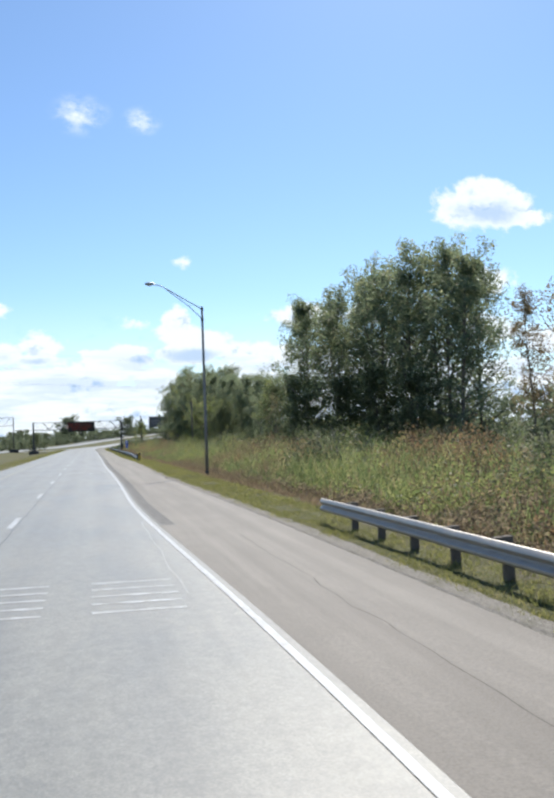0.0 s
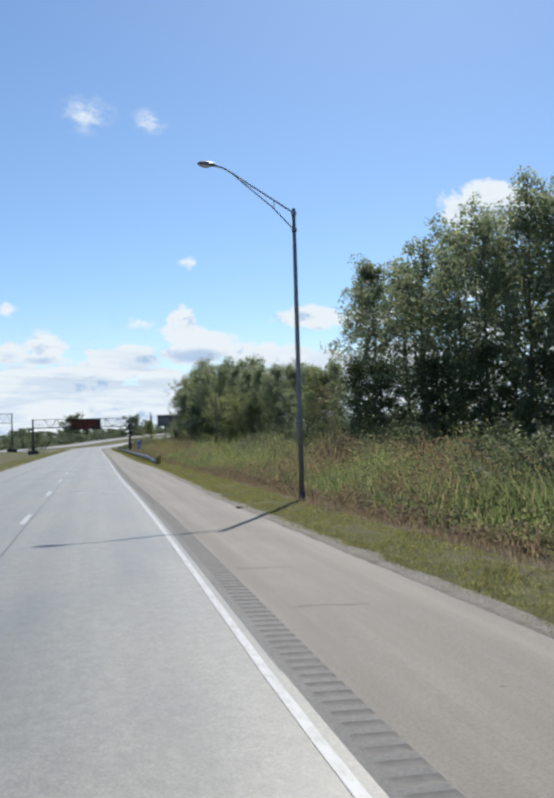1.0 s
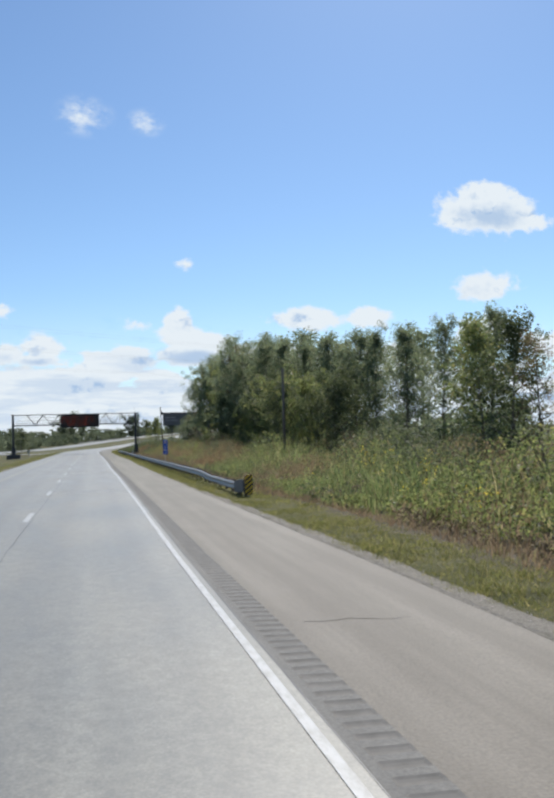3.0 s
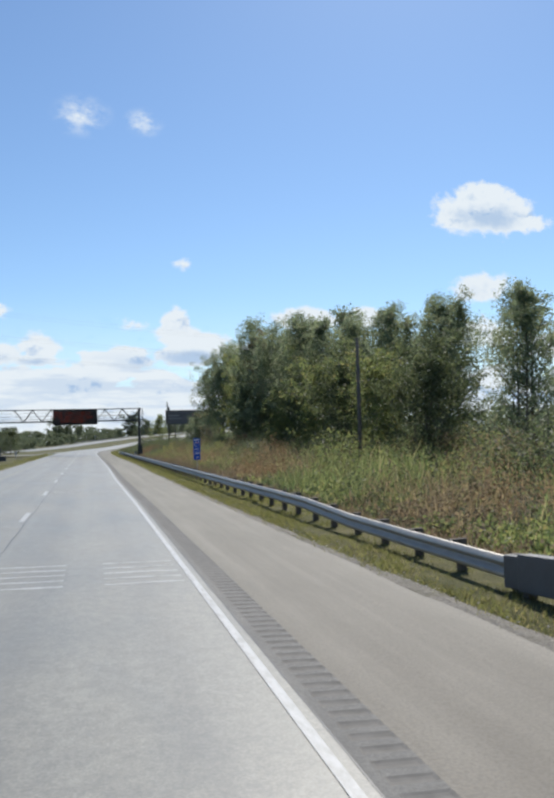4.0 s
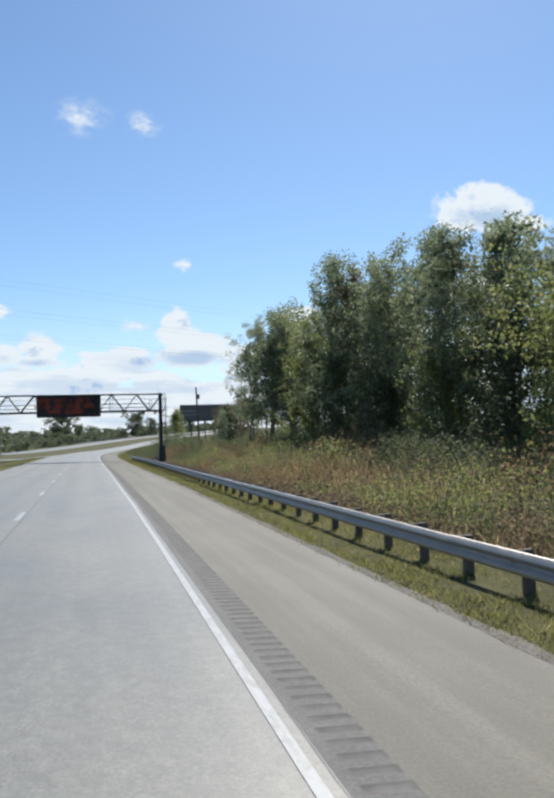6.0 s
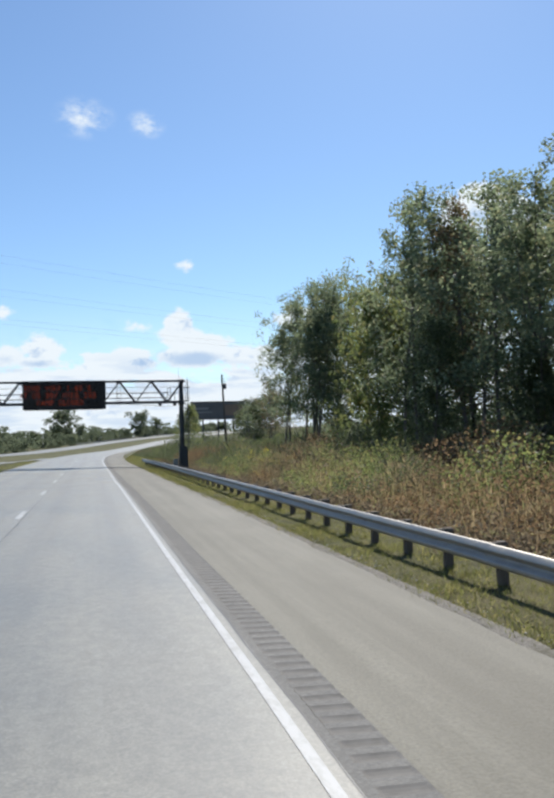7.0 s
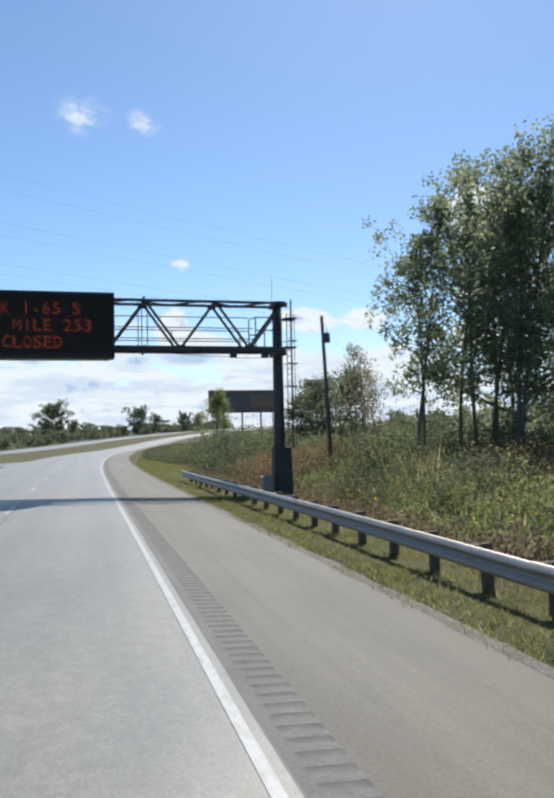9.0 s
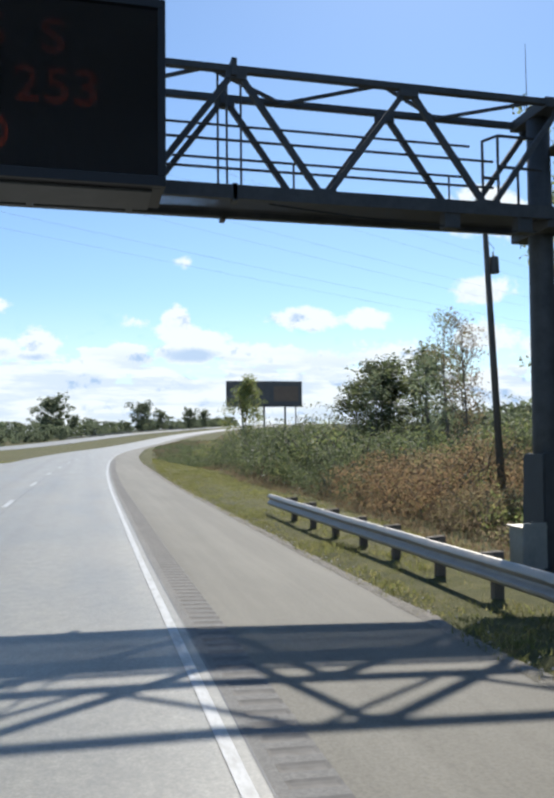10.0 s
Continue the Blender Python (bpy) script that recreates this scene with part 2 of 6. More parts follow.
def shoulder_material():
    m = Mat("shoulder_pavement", 0.75, 0, 0.3)
    grain = m.noise(30, 3, 0.7)
    blotch = m.noise(0.7, 6, 0.65, (1, 0.3, 1))
    streak = m.noise(1.6, 4, 0.6, (1, 0.02, 1), (2, 0, 0))
    c = m.ramp(blotch, [(0.3, (0.163, 0.152, 0.132)), (0.72, (0.22, 0.206, 0.181))])
    c = m.mix(m.range(streak, 0.38, 0.50, 0.55, 0.0), c, (0.151, 0.139, 0.12))
    c = m.mix(m.range(streak, 0.52, 0.66, 0.0, 0.55), c, (0.245, 0.231, 0.204))
    patch = m.noise(0.28, 4, 0.6, (1, 0.5, 1), (9, 2, 0))
    c = m.mix(m.range(patch, 0.52, 0.62, 0.0, 0.35), c, (0.163, 0.15, 0.131))
    c = m.mix(m.range(grain, 0.36, 0.6, 0.35, 0.0), c, (0.0694, 0.0654, 0.0572))
    split = m.t.nodes.new("ShaderNodeSeparateXYZ")
    m.t.links.new(m.where, split.inputs[0])
    # pours of different age along the road
    pour = m.ramp(m.range(split.outputs[1], 0, 300), [(0.0, (1.03, 0.99, 0.96)), (0.30, (1.02, 0.985, 0.95)), (0.40, (1.02, 1.01, 0.95)), (0.58, (0.97, 0.975, 0.90)), (0.70, (0.86, 0.865, 0.80)), (0.92, (0.84, 0.845, 0.79))])
    c = m.mix(1.0, c, pour, "MULTIPLY")
    return m.color(c).bump(grain, 0.6, 0.01).m


def strip_material():
    """Gritty grey pavement of the milled strip."""
    m = Mat("gritty_milled_strip", 0.85, 0, 0.3)
    n, f = m.noise(1.5, 5, 0.65, (1, 0.4, 1)), m.noise(26, 4, 0.75)
    c = m.ramp(n, [(0.3, (0.167, 0.163, 0.153)), (0.7, (0.225, 0.218, 0.201))])
    c = m.mix(m.range(f, 0.42, 0.6, 0.36, 0.0), c, (0.0776, 0.0751, 0.0703))
    return m.color(c).bump(f, 0.8, 0.012).m


def paint_material(name, base, worn):
    m = Mat(name, 0.5, 0, 0.4)
    wear = m.noise(9, 6, 0.7, (1, 0.35, 1))
    c = m.mix(m.range(wear, 0.44, 0.64), base, worn)
    return m.color(c).bump(m.noise(60, 2), 0.3, 0.004).m


def ground_material():
    m = Mat("grassy_ground", 0.95, 0, 0.15)
    big = m.noise(0.12, 5, 0.6)
    mid = m.noise(1.4, 5, 0.65)
    fine_n = m.noise(14, 4, 0.7)
    c = m.ramp(mid, [(0.28, (0.068, 0.070, 0.032)), (0.5, (0.108, 0.106, 0.048)), (0.75, (0.17, 0.155, 0.078))])
    c = m.mix(m.range(big, 0.50, 0.68, 0, 0.5), c, (0.18, 0.15, 0.082))
    split = m.t.nodes.new("ShaderNodeSeparateXYZ")
    m.t.links.new(m.where, split.inputs[0])
    wavy_x = m.t.nodes.new("ShaderNodeMath")
    wavy_x.operation = "MULTIPLY_ADD"
    m.t.links.new(m.noise(0.5, 3, 0.6), wavy_x.inputs[0])
    wavy_x.inputs[1].default_value = 2.2
    m.t.links.new(split.outputs[0], wavy_x.inputs[2])
    # browner ground in a wavy band right of the road, fading out past y 242
    brown_zone = m.ramp(m.range(wavy_x.outputs[0], 0, 40), [(0.160, (0, 0, 0)), (0.185, (1, 1, 1)), (0.40, (1, 1, 1)), (0.60, (0, 0, 0))])
    north = m.range(split.outputs[1], 242, 254, 1.0, 0.0)
    brown_zone = m.mix(1.0, brown_zone, m.ramp(north, [(0.0, (0, 0, 0)), (1.0, (1, 1, 1))]), "MULTIPLY")
    c = m.mix(brown_zone, c, m.ramp(mid, [(0.3, (0.085, 0.070, 0.052)), (0.7, (0.155, 0.128, 0.098))]))
    c = m.mix(m.range(fine_n, 0.35, 0.65, 0.45, 0.0), c, (0.055, 0.056, 0.024))
    return m.color(c).bump(fine_n, 0.9, 0.06).m


def gravel_material():
    m = Mat("edge_gravel", 0.95, 0, 0.2)
    n, big = m.noise(24, 3, 0.8), m.noise(1.3, 4)
    c = m.ramp(n, [(0.3, (0.132, 0.12, 0.0994)), (0.52, (0.22, 0.202, 0.173)), (0.75, (0.334, 0.31, 0.273))])
    c = m.mix(m.range(big, 0.5, 0.7, 0, 0.5), c, (0.088, 0.0836, 0.044))
    return m.color(c).bump(n, 1.0, 0.03).m


def steel_material(name, lo, hi, rough=0.5, metal=0.6, scale=3.0):
    m = Mat(name, rough, metal, 0.5)
    n, f = m.noise(scale, 6, 0.65), m.noise(scale * 9, 3, 0.6, (1, 1, 0.3))
    c = m.ramp(n, [(0.3, lo), (0.7, hi)])
    c = m.mix(m.range(f, 0.55, 0.75, 0, 0.35), c, tuple(v * 0.6 for v in lo))
    return m.color(c).roughness(m.range(n, 0.3, 0.7, rough - 0.1, rough + 0.15)).m


def wood_material(name, lo, hi):
    m = Mat(name, 0.85, 0, 0.25)
    n = m.noise(6, 6, 0.7, (3, 3, 0.35))
    tone = m.range(m.object_random(), 0, 1, 0.0, 0.5)
    c = m.mix(tone, m.ramp(n, [(0.3, lo), (0.7, hi)]), lo)
    return m.color(c).bump(n, 0.6, 0.02).m


def bark_material(name, lo, hi):
    m = Mat(name, 0.95, 0, 0.15)
    n = m.noise(2.5, 7, 0.7, (3, 3, 0.5))
    return m.color(m.ramp(n, [(0.3, lo), (0.72, hi)])).bump(n, 1.0, 0.06).m


M_ROAD, M_SHOULDER, M_STRIP = concrete_material(), shoulder_material(), strip_material()
M_WHITE = paint_material("white_road_paint", (0.418, 0.423, 0.418), (0.307, 0.303, 0.285))
M_FAINT = paint_material("worn_white_road_paint", (0.436, 0.436, 0.423), (0.307, 0.298, 0.267))
M_OLD = paint_material("old_road_paint", (0.32, 0.313, 0.289), (0.24, 0.233, 0.209))
M_YELLOW = paint_material("yellow_road_paint", (0.32, 0.276, 0.169), (0.231, 0.223, 0.187))
M_TAR = Mat("tar_sealant", 0.45, 0, 0.5).color((0.035, 0.035, 0.036)).m
M_RUBBER = Mat("matt_tyre_rubber", 0.95, 0, 0.08).color((0.022, 0.022, 0.023)).m
M_CRACK = Mat("dirt_in_cracks", 0.9, 0, 0.2).color((0.082, 0.075, 0.065)).m
M_GROUND, M_GRAVEL = ground_material(), gravel_material()
M_GALV = steel_material("galvanised_steel", (0.30, 0.277, 0.246), (0.42, 0.392, 0.352), 0.5, 0.7)
M_GANTRY = steel_material("dark_weathered_steel", (0.032, 0.036, 0.04), (0.075, 0.082, 0.088), 0.6, 0.2)
M_POLE = steel_material("grey_lamp_steel", (0.13, 0.135, 0.14), (0.22, 0.225, 0.23), 0.5, 0.5)
M_POST = wood_material("dark_treated_wood", (0.085, 0.074, 0.063), (0.20, 0.17, 0.14))
M_UTILITY = wood_material("weathered_pole_wood", (0.085, 0.075, 0.065), (0.19, 0.17, 0.145))
M_BARK = bark_material("grey_bark", (0.07, 0.062, 0.052), (0.22, 0.20, 0.175))
M_BLACK = Mat("black_sign_housing", 0.55, 0, 0.35).color((0.012, 0.015, 0.02)).m
M_VISOR = Mat("dark_visor_plastic", 0.5, 0, 0.4).color((0.085, 0.092, 0.108)).m
M_BASE = steel_material("dark_base_cover", (0.028, 0.032, 0.036), (0.06, 0.066, 0.07), 0.65, 0.1)
M_CABINET = steel_material("grey_cabinet_paint", (0.20, 0.22, 0.22), (0.30, 0.31, 0.30), 0.5, 0.2)
M_CONCRETE = Mat("plain_concrete", 0.9, 0, 0.2).color((0.32, 0.31, 0.29)).m
M_LEAF_A = leaf_material("cottonwood_leaves", (0.078, 0.102, 0.070), (0.112, 0.140, 0.092), (0.162, 0.19, 0.126), (0.23, 0.22, 0.14), rough=0.55, spec=0.4)
M_LEAF_B = leaf_material("yellowing_leaves", (0.072, 0.097, 0.040), (0.115, 0.140, 0.056), (0.165, 0.180, 0.076), (0.20, 0.175, 0.078), rough=0.52, spec=0.5)
M_LEAF_C = leaf_material("rusty_leaves", (0.074, 0.0609, 0.0435), (0.126, 0.0974, 0.0679), (0.161, 0.122, 0.0844), (0.113, 0.113, 0.0566))
M_LEAF_D = leaf_material("dark_shrub_leaves", (0.042, 0.055, 0.031), (0.074, 0.092, 0.049), (0.122, 0.138, 0.074), rough=0.6, spec=0.3, thin=0.45)
# rusty leaves; part of the orange is a reflection's tint put into the colour
M_LEAF_R = leaf_material("reflection_tinted_brown_leaves", (0.085, 0.0578, 0.0399), (0.143, 0.0935, 0.0612), (0.177, 0.119, 0.0782), (0.119, 0.111, 0.0612))
M_LEAF_FAR = leaf_material("far_leaves", (0.055, 0.07, 0.052), (0.08, 0.097, 0.07), (0.115, 0.132, 0.095))
M_REED_GREEN = leaf_material("green_reeds", (0.05, 0.073, 0.035), (0.092, 0.122, 0.055), (0.155, 0.178, 0.085), (0.30, 0.25, 0.155))
M_REED_TAN = leaf_material("tan_reeds", (0.111, 0.0867, 0.0578), (0.17, 0.132, 0.085), (0.255, 0.202, 0.134), (0.145, 0.149, 0.0723))
M_REED_BROWN = leaf_material("brown_weeds", (0.065, 0.053, 0.042), (0.110, 0.080, 0.060), (0.165, 0.122, 0.090), (0.125, 0.125, 0.065))
M_LEAF_E = leaf_material("withered_weed_leaves", (0.060, 0.050, 0.041), (0.100, 0.080, 0.063), (0.152, 0.121, 0.094), (0.13, 0.13, 0.07))
M_STONE = Mat("pale_stones", 0.9, 0, 0.2).color((0.42, 0.39, 0.35)).m
M_GOLD = leaf_material("goldenrod_flowers", (0.30, 0.23, 0.03), (0.48, 0.38, 0.05), (0.62, 0.50, 0.08))
M_GRASS = leaf_material("mown_grass", (0.066, 0.074, 0.029), (0.106, 0.112, 0.043), (0.160, 0.154, 0.064), (0.24, 0.205, 0.105))



# ---------- plan of the road ----------
CURVE_AT, RADIUS = 270.0, 1200.0                     # the road bends to the right from here


def profile(s):
    """Height of the edge line along the road."""
    if s < 410:
        return 0.0
    if s < 546:
        return 0.00011 * (s - 410) ** 2
    return 0.00011 * 136 ** 2 + 0.030 * (s - 546)


def place(s, w, z=0.0):
    """A point s metres along the right edge line, w metres to its right, z above its profile."""
    if s <= CURVE_AT:
        return Vector((w, s, z + profile(s)))
    a = (s - CURVE_AT) / RADIUS
    r = RADIUS - w
    return Vector((RADIUS - r * math.cos(a), CURVE_AT + r * math.sin(a), z + profile(s)))


def locate(x, y):
    """Road coordinates (s, w) of a point of the plan."""
    if y <= CURVE_AT:
        return y, x
    dx, dy = RADIUS - x, y - CURVE_AT
    return CURVE_AT + RADIUS * math.atan2(dy, dx), RADIUS - math.hypot(dx, dy)


def smooth(v, lo, hi):
    u = min(1.0, max(0.0, (v - lo) / (hi - lo)))
    return u * u * (3 - 2 * u)


SHOULDER, LEFT_EDGE, OPP_NEAR, OPP_FAR = 3.25, -9.2, -31.0, -43.5


def ground_z(x, y):
    s, w = locate(x, y)
    s = min(s, 1000.0)
    base = profile(s)
    if w > SHOULDER:
        cut = -0.115 - 0.035 * smooth(w, SHOULDER, 5.5) - 0.60 * smooth(w, 5.5, 9.5) + 0.35 * smooth(w, 11, 22)
        fade = 1 - smooth(w, 14, 90)
        hill = 2.6 * math.exp(-((s - 425) / 62) ** 2 - ((w - 30) / 20) ** 2)
        z = base * fade + cut + hill
    elif w > LEFT_EDGE:
        z = base - 0.35
    elif w > OPP_NEAR:
        u = (w - OPP_NEAR) / (LEFT_EDGE - OPP_NEAR)
        z = base - 0.02 - 0.75 * math.sin(math.pi * u) ** 2 + 0.06 * u
    elif w > OPP_FAR:
        z = base - 0.35
    else:
        z = base * (1 - smooth(-w, 60, 220)) - 0.15 - 0.5 * smooth(-w, 43.5, 52)
    return z + 0.05 * noise.noise(Vector((x * 0.35, y * 0.35, 0)))


# ---------- mesh helpers ----------
def link_mesh(name, verts, faces, material, parent=None, label="", smooth_it=False):
    me = bpy.data.meshes.new(name)
    if isinstance(verts, np.ndarray) and isinstance(faces, np.ndarray):
        k = faces.shape[1]
        me.vertices.add(len(verts))
        me.vertices.foreach_set("co", verts.astype(np.float32).ravel())
        me.loops.add(faces.size)
        me.loops.foreach_set("vertex_index", faces.astype(np.int32).ravel())
        me.polygons.add(len(faces))
        me.polygons.foreach_set("loop_start", np.arange(0, faces.size, k, dtype=np.int32))
        me.update(calc_edges=True)
    else:
        me.from_pydata([tuple(v) for v in verts], [], faces)
    me.materials.append(material)
    if smooth_it:
        me.polygons.foreach_set("use_smooth", [True] * len(me.polygons))
    ob = new(name, me)
    if parent:
        ob.parent = parent
    if label:
        ob["label"] = label
    return ob


def part(name, bm, material, parent, label="", smooth_it=False):
    me = bpy.data.meshes.new(name)
    bm.normal_update()
    bm.to_mesh(me)
    bm.free()
    me.materials.append(material)
    if smooth_it:
        me.polygons.foreach_set("use_smooth", [True] * len(me.polygons))
    ob = new(name, me)
    if parent:
        ob.parent = parent
    if label:
        ob["label"] = label
    return ob


def share(name, source, parent, m=None):
    """One more object on the mesh of source."""
    ob = new(name, source.data)
    ob.parent = parent
    if m is not None:
        ob.matrix_basis = m
    return ob


def thing(name, label, category, group="", at=(0, 0, 0), kind=""):
    ob = new(name)
    ob.empty_display_size = 0.2
    ob.location = at
    return tagged(ob, label, category, group, kind)


def box(bm, lo, hi, bevel=0.0):
    c = [(a + b) / 2 for a, b in zip(lo, hi)]
    d = [b - a for a, b in zip(lo, hi)]
    made = bmesh.ops.create_cube(bm, size=1.0, matrix=Matrix.Translation(c) @ Matrix.Diagonal((*d, 1)))
    if bevel:
        edges = list({e for v in made["verts"] for e in v.link_edges})
        bmesh.ops.bevel(bm, geom=edges, offset=bevel, segments=2, affect="EDGES", profile=0.6)
    return bm


def tube(bm, points, radii, sides=8, caps=True):
    """A round bar along points; radii is one number or one for each point."""
    pts = [Vector(p) for p in points]
    if isinstance(radii, (int, float)):
        radii = [radii] * len(pts)
    rings = []
    for i, p in enumerate(pts):
        d = (pts[min(i + 1, len(pts) - 1)] - pts[max(i - 1, 0)]).normalized()
        side = d.cross(Vector((0, 0, 1)))
        side = side.normalized() if side.length > 0.05 else Vector((1, 0, 0))
        up = side.cross(d).normalized()
        rings.append([bm.verts.new(p + radii[i] * (math.cos(a) * side + math.sin(a) * up)) for a in [2 * math.pi * k / sides for k in range(sides)]])
    for a, b in zip(rings, rings[1:]):
        for k in range(sides):
            bm.faces.new((a[k], a[(k + 1) % sides], b[(k + 1) % sides], b[k]))
    if caps:
        bm.faces.new(rings[0])
        bm.faces.new(list(reversed(rings[-1])))
    bmesh.ops.recalc_face_normals(bm, faces=bm.faces)
    return bm


def bar(bm, a, b, width, height):
    """A square bar from a to b."""
    a, b = Vector(a), Vector(b)
    d = b - a
    made = bmesh.ops.create_cube(bm, size=1.0, matrix=Matrix.Diagonal((width, d.length, height, 1)))
    turn = d.to_track_quat("Y", "Z").to_matrix().to_4x4()
    bmesh.ops.transform(bm, matrix=Matrix.Translation((a + b) / 2) @ turn, verts=made["verts"])
    return bm


def ribbon(name, stations, section, material, parent=None, label="", skirt=0.0):
    """A strip swept along the road: section is a list of (w, z) or a function of s that gives one."""
    verts, faces, n = [], [], None
    for s in stations:
        sec = section(s) if callable(section) else section
        if skirt:
            sec = [(sec[0][0], sec[0][1] - skirt), *sec, (sec[-1][0], sec[-1][1] - skirt)]
        n = len(sec)
        verts += [place(s, w, z) for w, z in sec]
    for i in range(len(stations) - 1):
        for k in range(n - 1):
            a = i * n + k
            faces.append((a, a + 1, a + n + 1, a + n))
    return link_mesh(name, verts, faces, material, parent, label)


def road_z(w):
    """Crossfall of the pavement."""
    return -0.016 * w if w <= 0 else -0.036 * w


STATIONS = [-60 + 6 * i for i in range(55)] + [270 + 8 * i for i in range(92)]


# ---------- ground and pavements ----------
def lines(*spans):
    out = []
    for a, b, step in spans:
        n = max(1, round((b - a) / step))
        out += [a + (b - a) * i / n for i in range(n)]
    return out


GX = lines((-4000, -1200, 700), (-1200, -300, 150), (-300, -60, 12), (-60, -44, 2), (-43.5, -31, 2.5), (-31, -9.2, 1.36), (-9.2, 3.25, 2.1), (3.25, 14, 0.7), (14, 60, 2.3), (60, 330, 6.5), (330, 1200, 120), (1200, 4200, 750))
GY = lines((-900, -60, 120), (-60, 480, 4), (480, 900, 8), (900, 1600, 90), (1600, 4800, 640))
verts = [(x, y, ground_z(x, y)) for y in GY for x in GX]
nx = len(GX)
faces = [(j * nx + i, j * nx + i + 1, (j + 1) * nx + i + 1, (j + 1) * nx + i) for j in range(len(GY) - 1) for i in range(nx - 1)]
tagged(link_mesh("ground", verts, faces, M_GROUND, smooth_it=True), "grassy roadside ground with brown patches and ditches", "ground", kind="structure")



LINE_S = [34, 45, 50, 58, 66, 70, 76, 90, 105, 129, 134, 151, 163, 177, 186, 199, 213, 220, 240, 257, 275, 300]
LINE_W = [0, 0.065, 0.07, 0.04, 0.0, -0.055, -0.09, -0.12, -0.06, -0.01, -0.03, -0.085, -0.01, 0.06, 0.03, 0.03, 0.01, -0.05, -0.06, -0.11, -0.05, 0]
EDGE_S = [25, 60, 81, 88, 100, 120, 140, 147, 165, 188, 195, 205, 222, 229, 251, 275, 330]
EDGE_W = [3.80, 3.32, 3.50, 3.54, 3.45, 3.30, 3.20, 3.22, 3.30, 3.42, 3.48, 3.40, 3.25, 3.31, 3.25, 3.25, 3.25]


def edge_shift(s):
    """The edge line comes in from a taper before the straight, and wanders a little."""
    return 0.75 * smooth(34 - s, 0, 30) + float(np.interp(s, LINE_S, LINE_W))


def pave_edge(s):
    """Outer edge of the paved shoulder, from the edge line's plan."""
    return np.interp(s, EDGE_S, EDGE_W)


NEAR_ST = [-60 + 2 * i for i in range(47)]             # fine stations of the taper
RUMBLE_AT = 24.6
ROAD_ST = NEAR_ST + [34 + 2 * i for i in range(148)] + [s for s in STATIONS if s > 329]
carriageway = ribbon("road", ROAD_ST, lambda s: [(-9.2, road_z(-9.2)), (-7.5, road_z(-7.5)), (-3.75, road_z(-3.75)), (0.0, 0.0), (0.17 + edge_shift(s), road_z(0.17 + edge_shift(s)))], M_ROAD, skirt=0.6)
tagged(carriageway, "pale worn concrete highway carriageway with two lanes", "road", kind="structure")
# milled strip between the lane and the shoulder: flat bars and darker rounded grooves
groove = 0.272
flat_v, flat_f, dip_v, dip_f = [], [], [], []
s = RUMBLE_AT
jit = random.Random(8)
while s < 329.5:
    a, b = s + 0.118 + jit.uniform(-0.01, 0.01), s + groove
    k = len(flat_v)
    sh = edge_shift(s)
    dn = 0.036 * sh
    flat_v += [place(s, 0.27 + sh, -0.0097 - dn), place(s, 0.662 + sh, -0.0238 - dn), place(a, 0.662 + sh, -0.0238 - dn), place(a, 0.27 + sh, -0.0097 - dn)]
    flat_f.append((k, k + 1, k + 2, k + 3))
    k = len(dip_v)
    for u, dz in ((0, 0), (0.2, -0.008), (0.5, -0.012), (0.8, -0.008), (1, 0)):
        y = a + (b - a) * u
        dip_v += [place(y, 0.27 + sh, -0.0097 - dn), place(y, 0.305 + sh, -0.011 + dz - dn), place(y, 0.625 + sh, -0.0225 + dz - dn), place(y, 0.662 + sh, -0.0238 - dn)]
    for r in range(4):
        for q in range(3):
            e = k + 4 * r + q
            dip_f.append((e, e + 1, e + 5, e + 4))
    s += groove
# dirt and the shade inside the grooves, both put into this darker colour
M_GROOVE = Mat("groove_dirt_and_shade", 0.9, 0, 0.15)
gn = M_GROOVE.noise(6, 4)
M_GROOVE.color(M_GROOVE.ramp(gn, [(0.3, (0.146, 0.139, 0.127)), (0.7, (0.198, 0.189, 0.174))]))
link_mesh("rumble_strip", flat_v, flat_f, M_STRIP, carriageway, "milled strip beside the edge line")
tagged(link_mesh("rumble_grooves", dip_v, dip_f, M_GROOVE.m, carriageway, "milled grooves with dirt and shade in their colour"), kind="stuff")
inner = [s for s in NEAR_ST if RUMBLE_AT < s <= 32] + [34 + 2 * i for i in range(148)]
ribbon("joint_strip", [RUMBLE_AT] + inner + [330.0], lambda s: [(0.17 + edge_shift(s), road_z(0.17 + edge_shift(s))), (0.27 + edge_shift(s), road_z(0.27 + edge_shift(s)))], M_STRIP, carriageway)
shoulder = ribbon("shoulder", [s for s in NEAR_ST if s < RUMBLE_AT - 1] + [RUMBLE_AT - 0.005, RUMBLE_AT] + inner + [330.0],
                  lambda s: [(a := 0.66 + edge_shift(s) if s >= RUMBLE_AT else 0.172 + edge_shift(s), road_z(a)), (1.8, road_z(1.8)), (pave_edge(s), road_z(SHOULDER))], M_SHOULDER, skirt=0.5)
tagged(shoulder, "grey-brown paved highway shoulder with worn edge", "road shoulder", kind="structure")
far_s = [330.0] + [s for s in STATIONS if s > 330]
ribbon("far_shoulder", far_s, [(0.172, -0.006), (SHOULDER, road_z(SHOULDER))], M_SHOULDER, shoulder)
opp = ribbon("opposite_road", STATIONS, [(OPP_FAR, 0.0), (-37.2, 0.12), (OPP_NEAR, 0.0)], M_ROAD, skirt=0.5)
tagged(opp, "pale concrete carriageway beyond the grass median", "road", kind="structure")


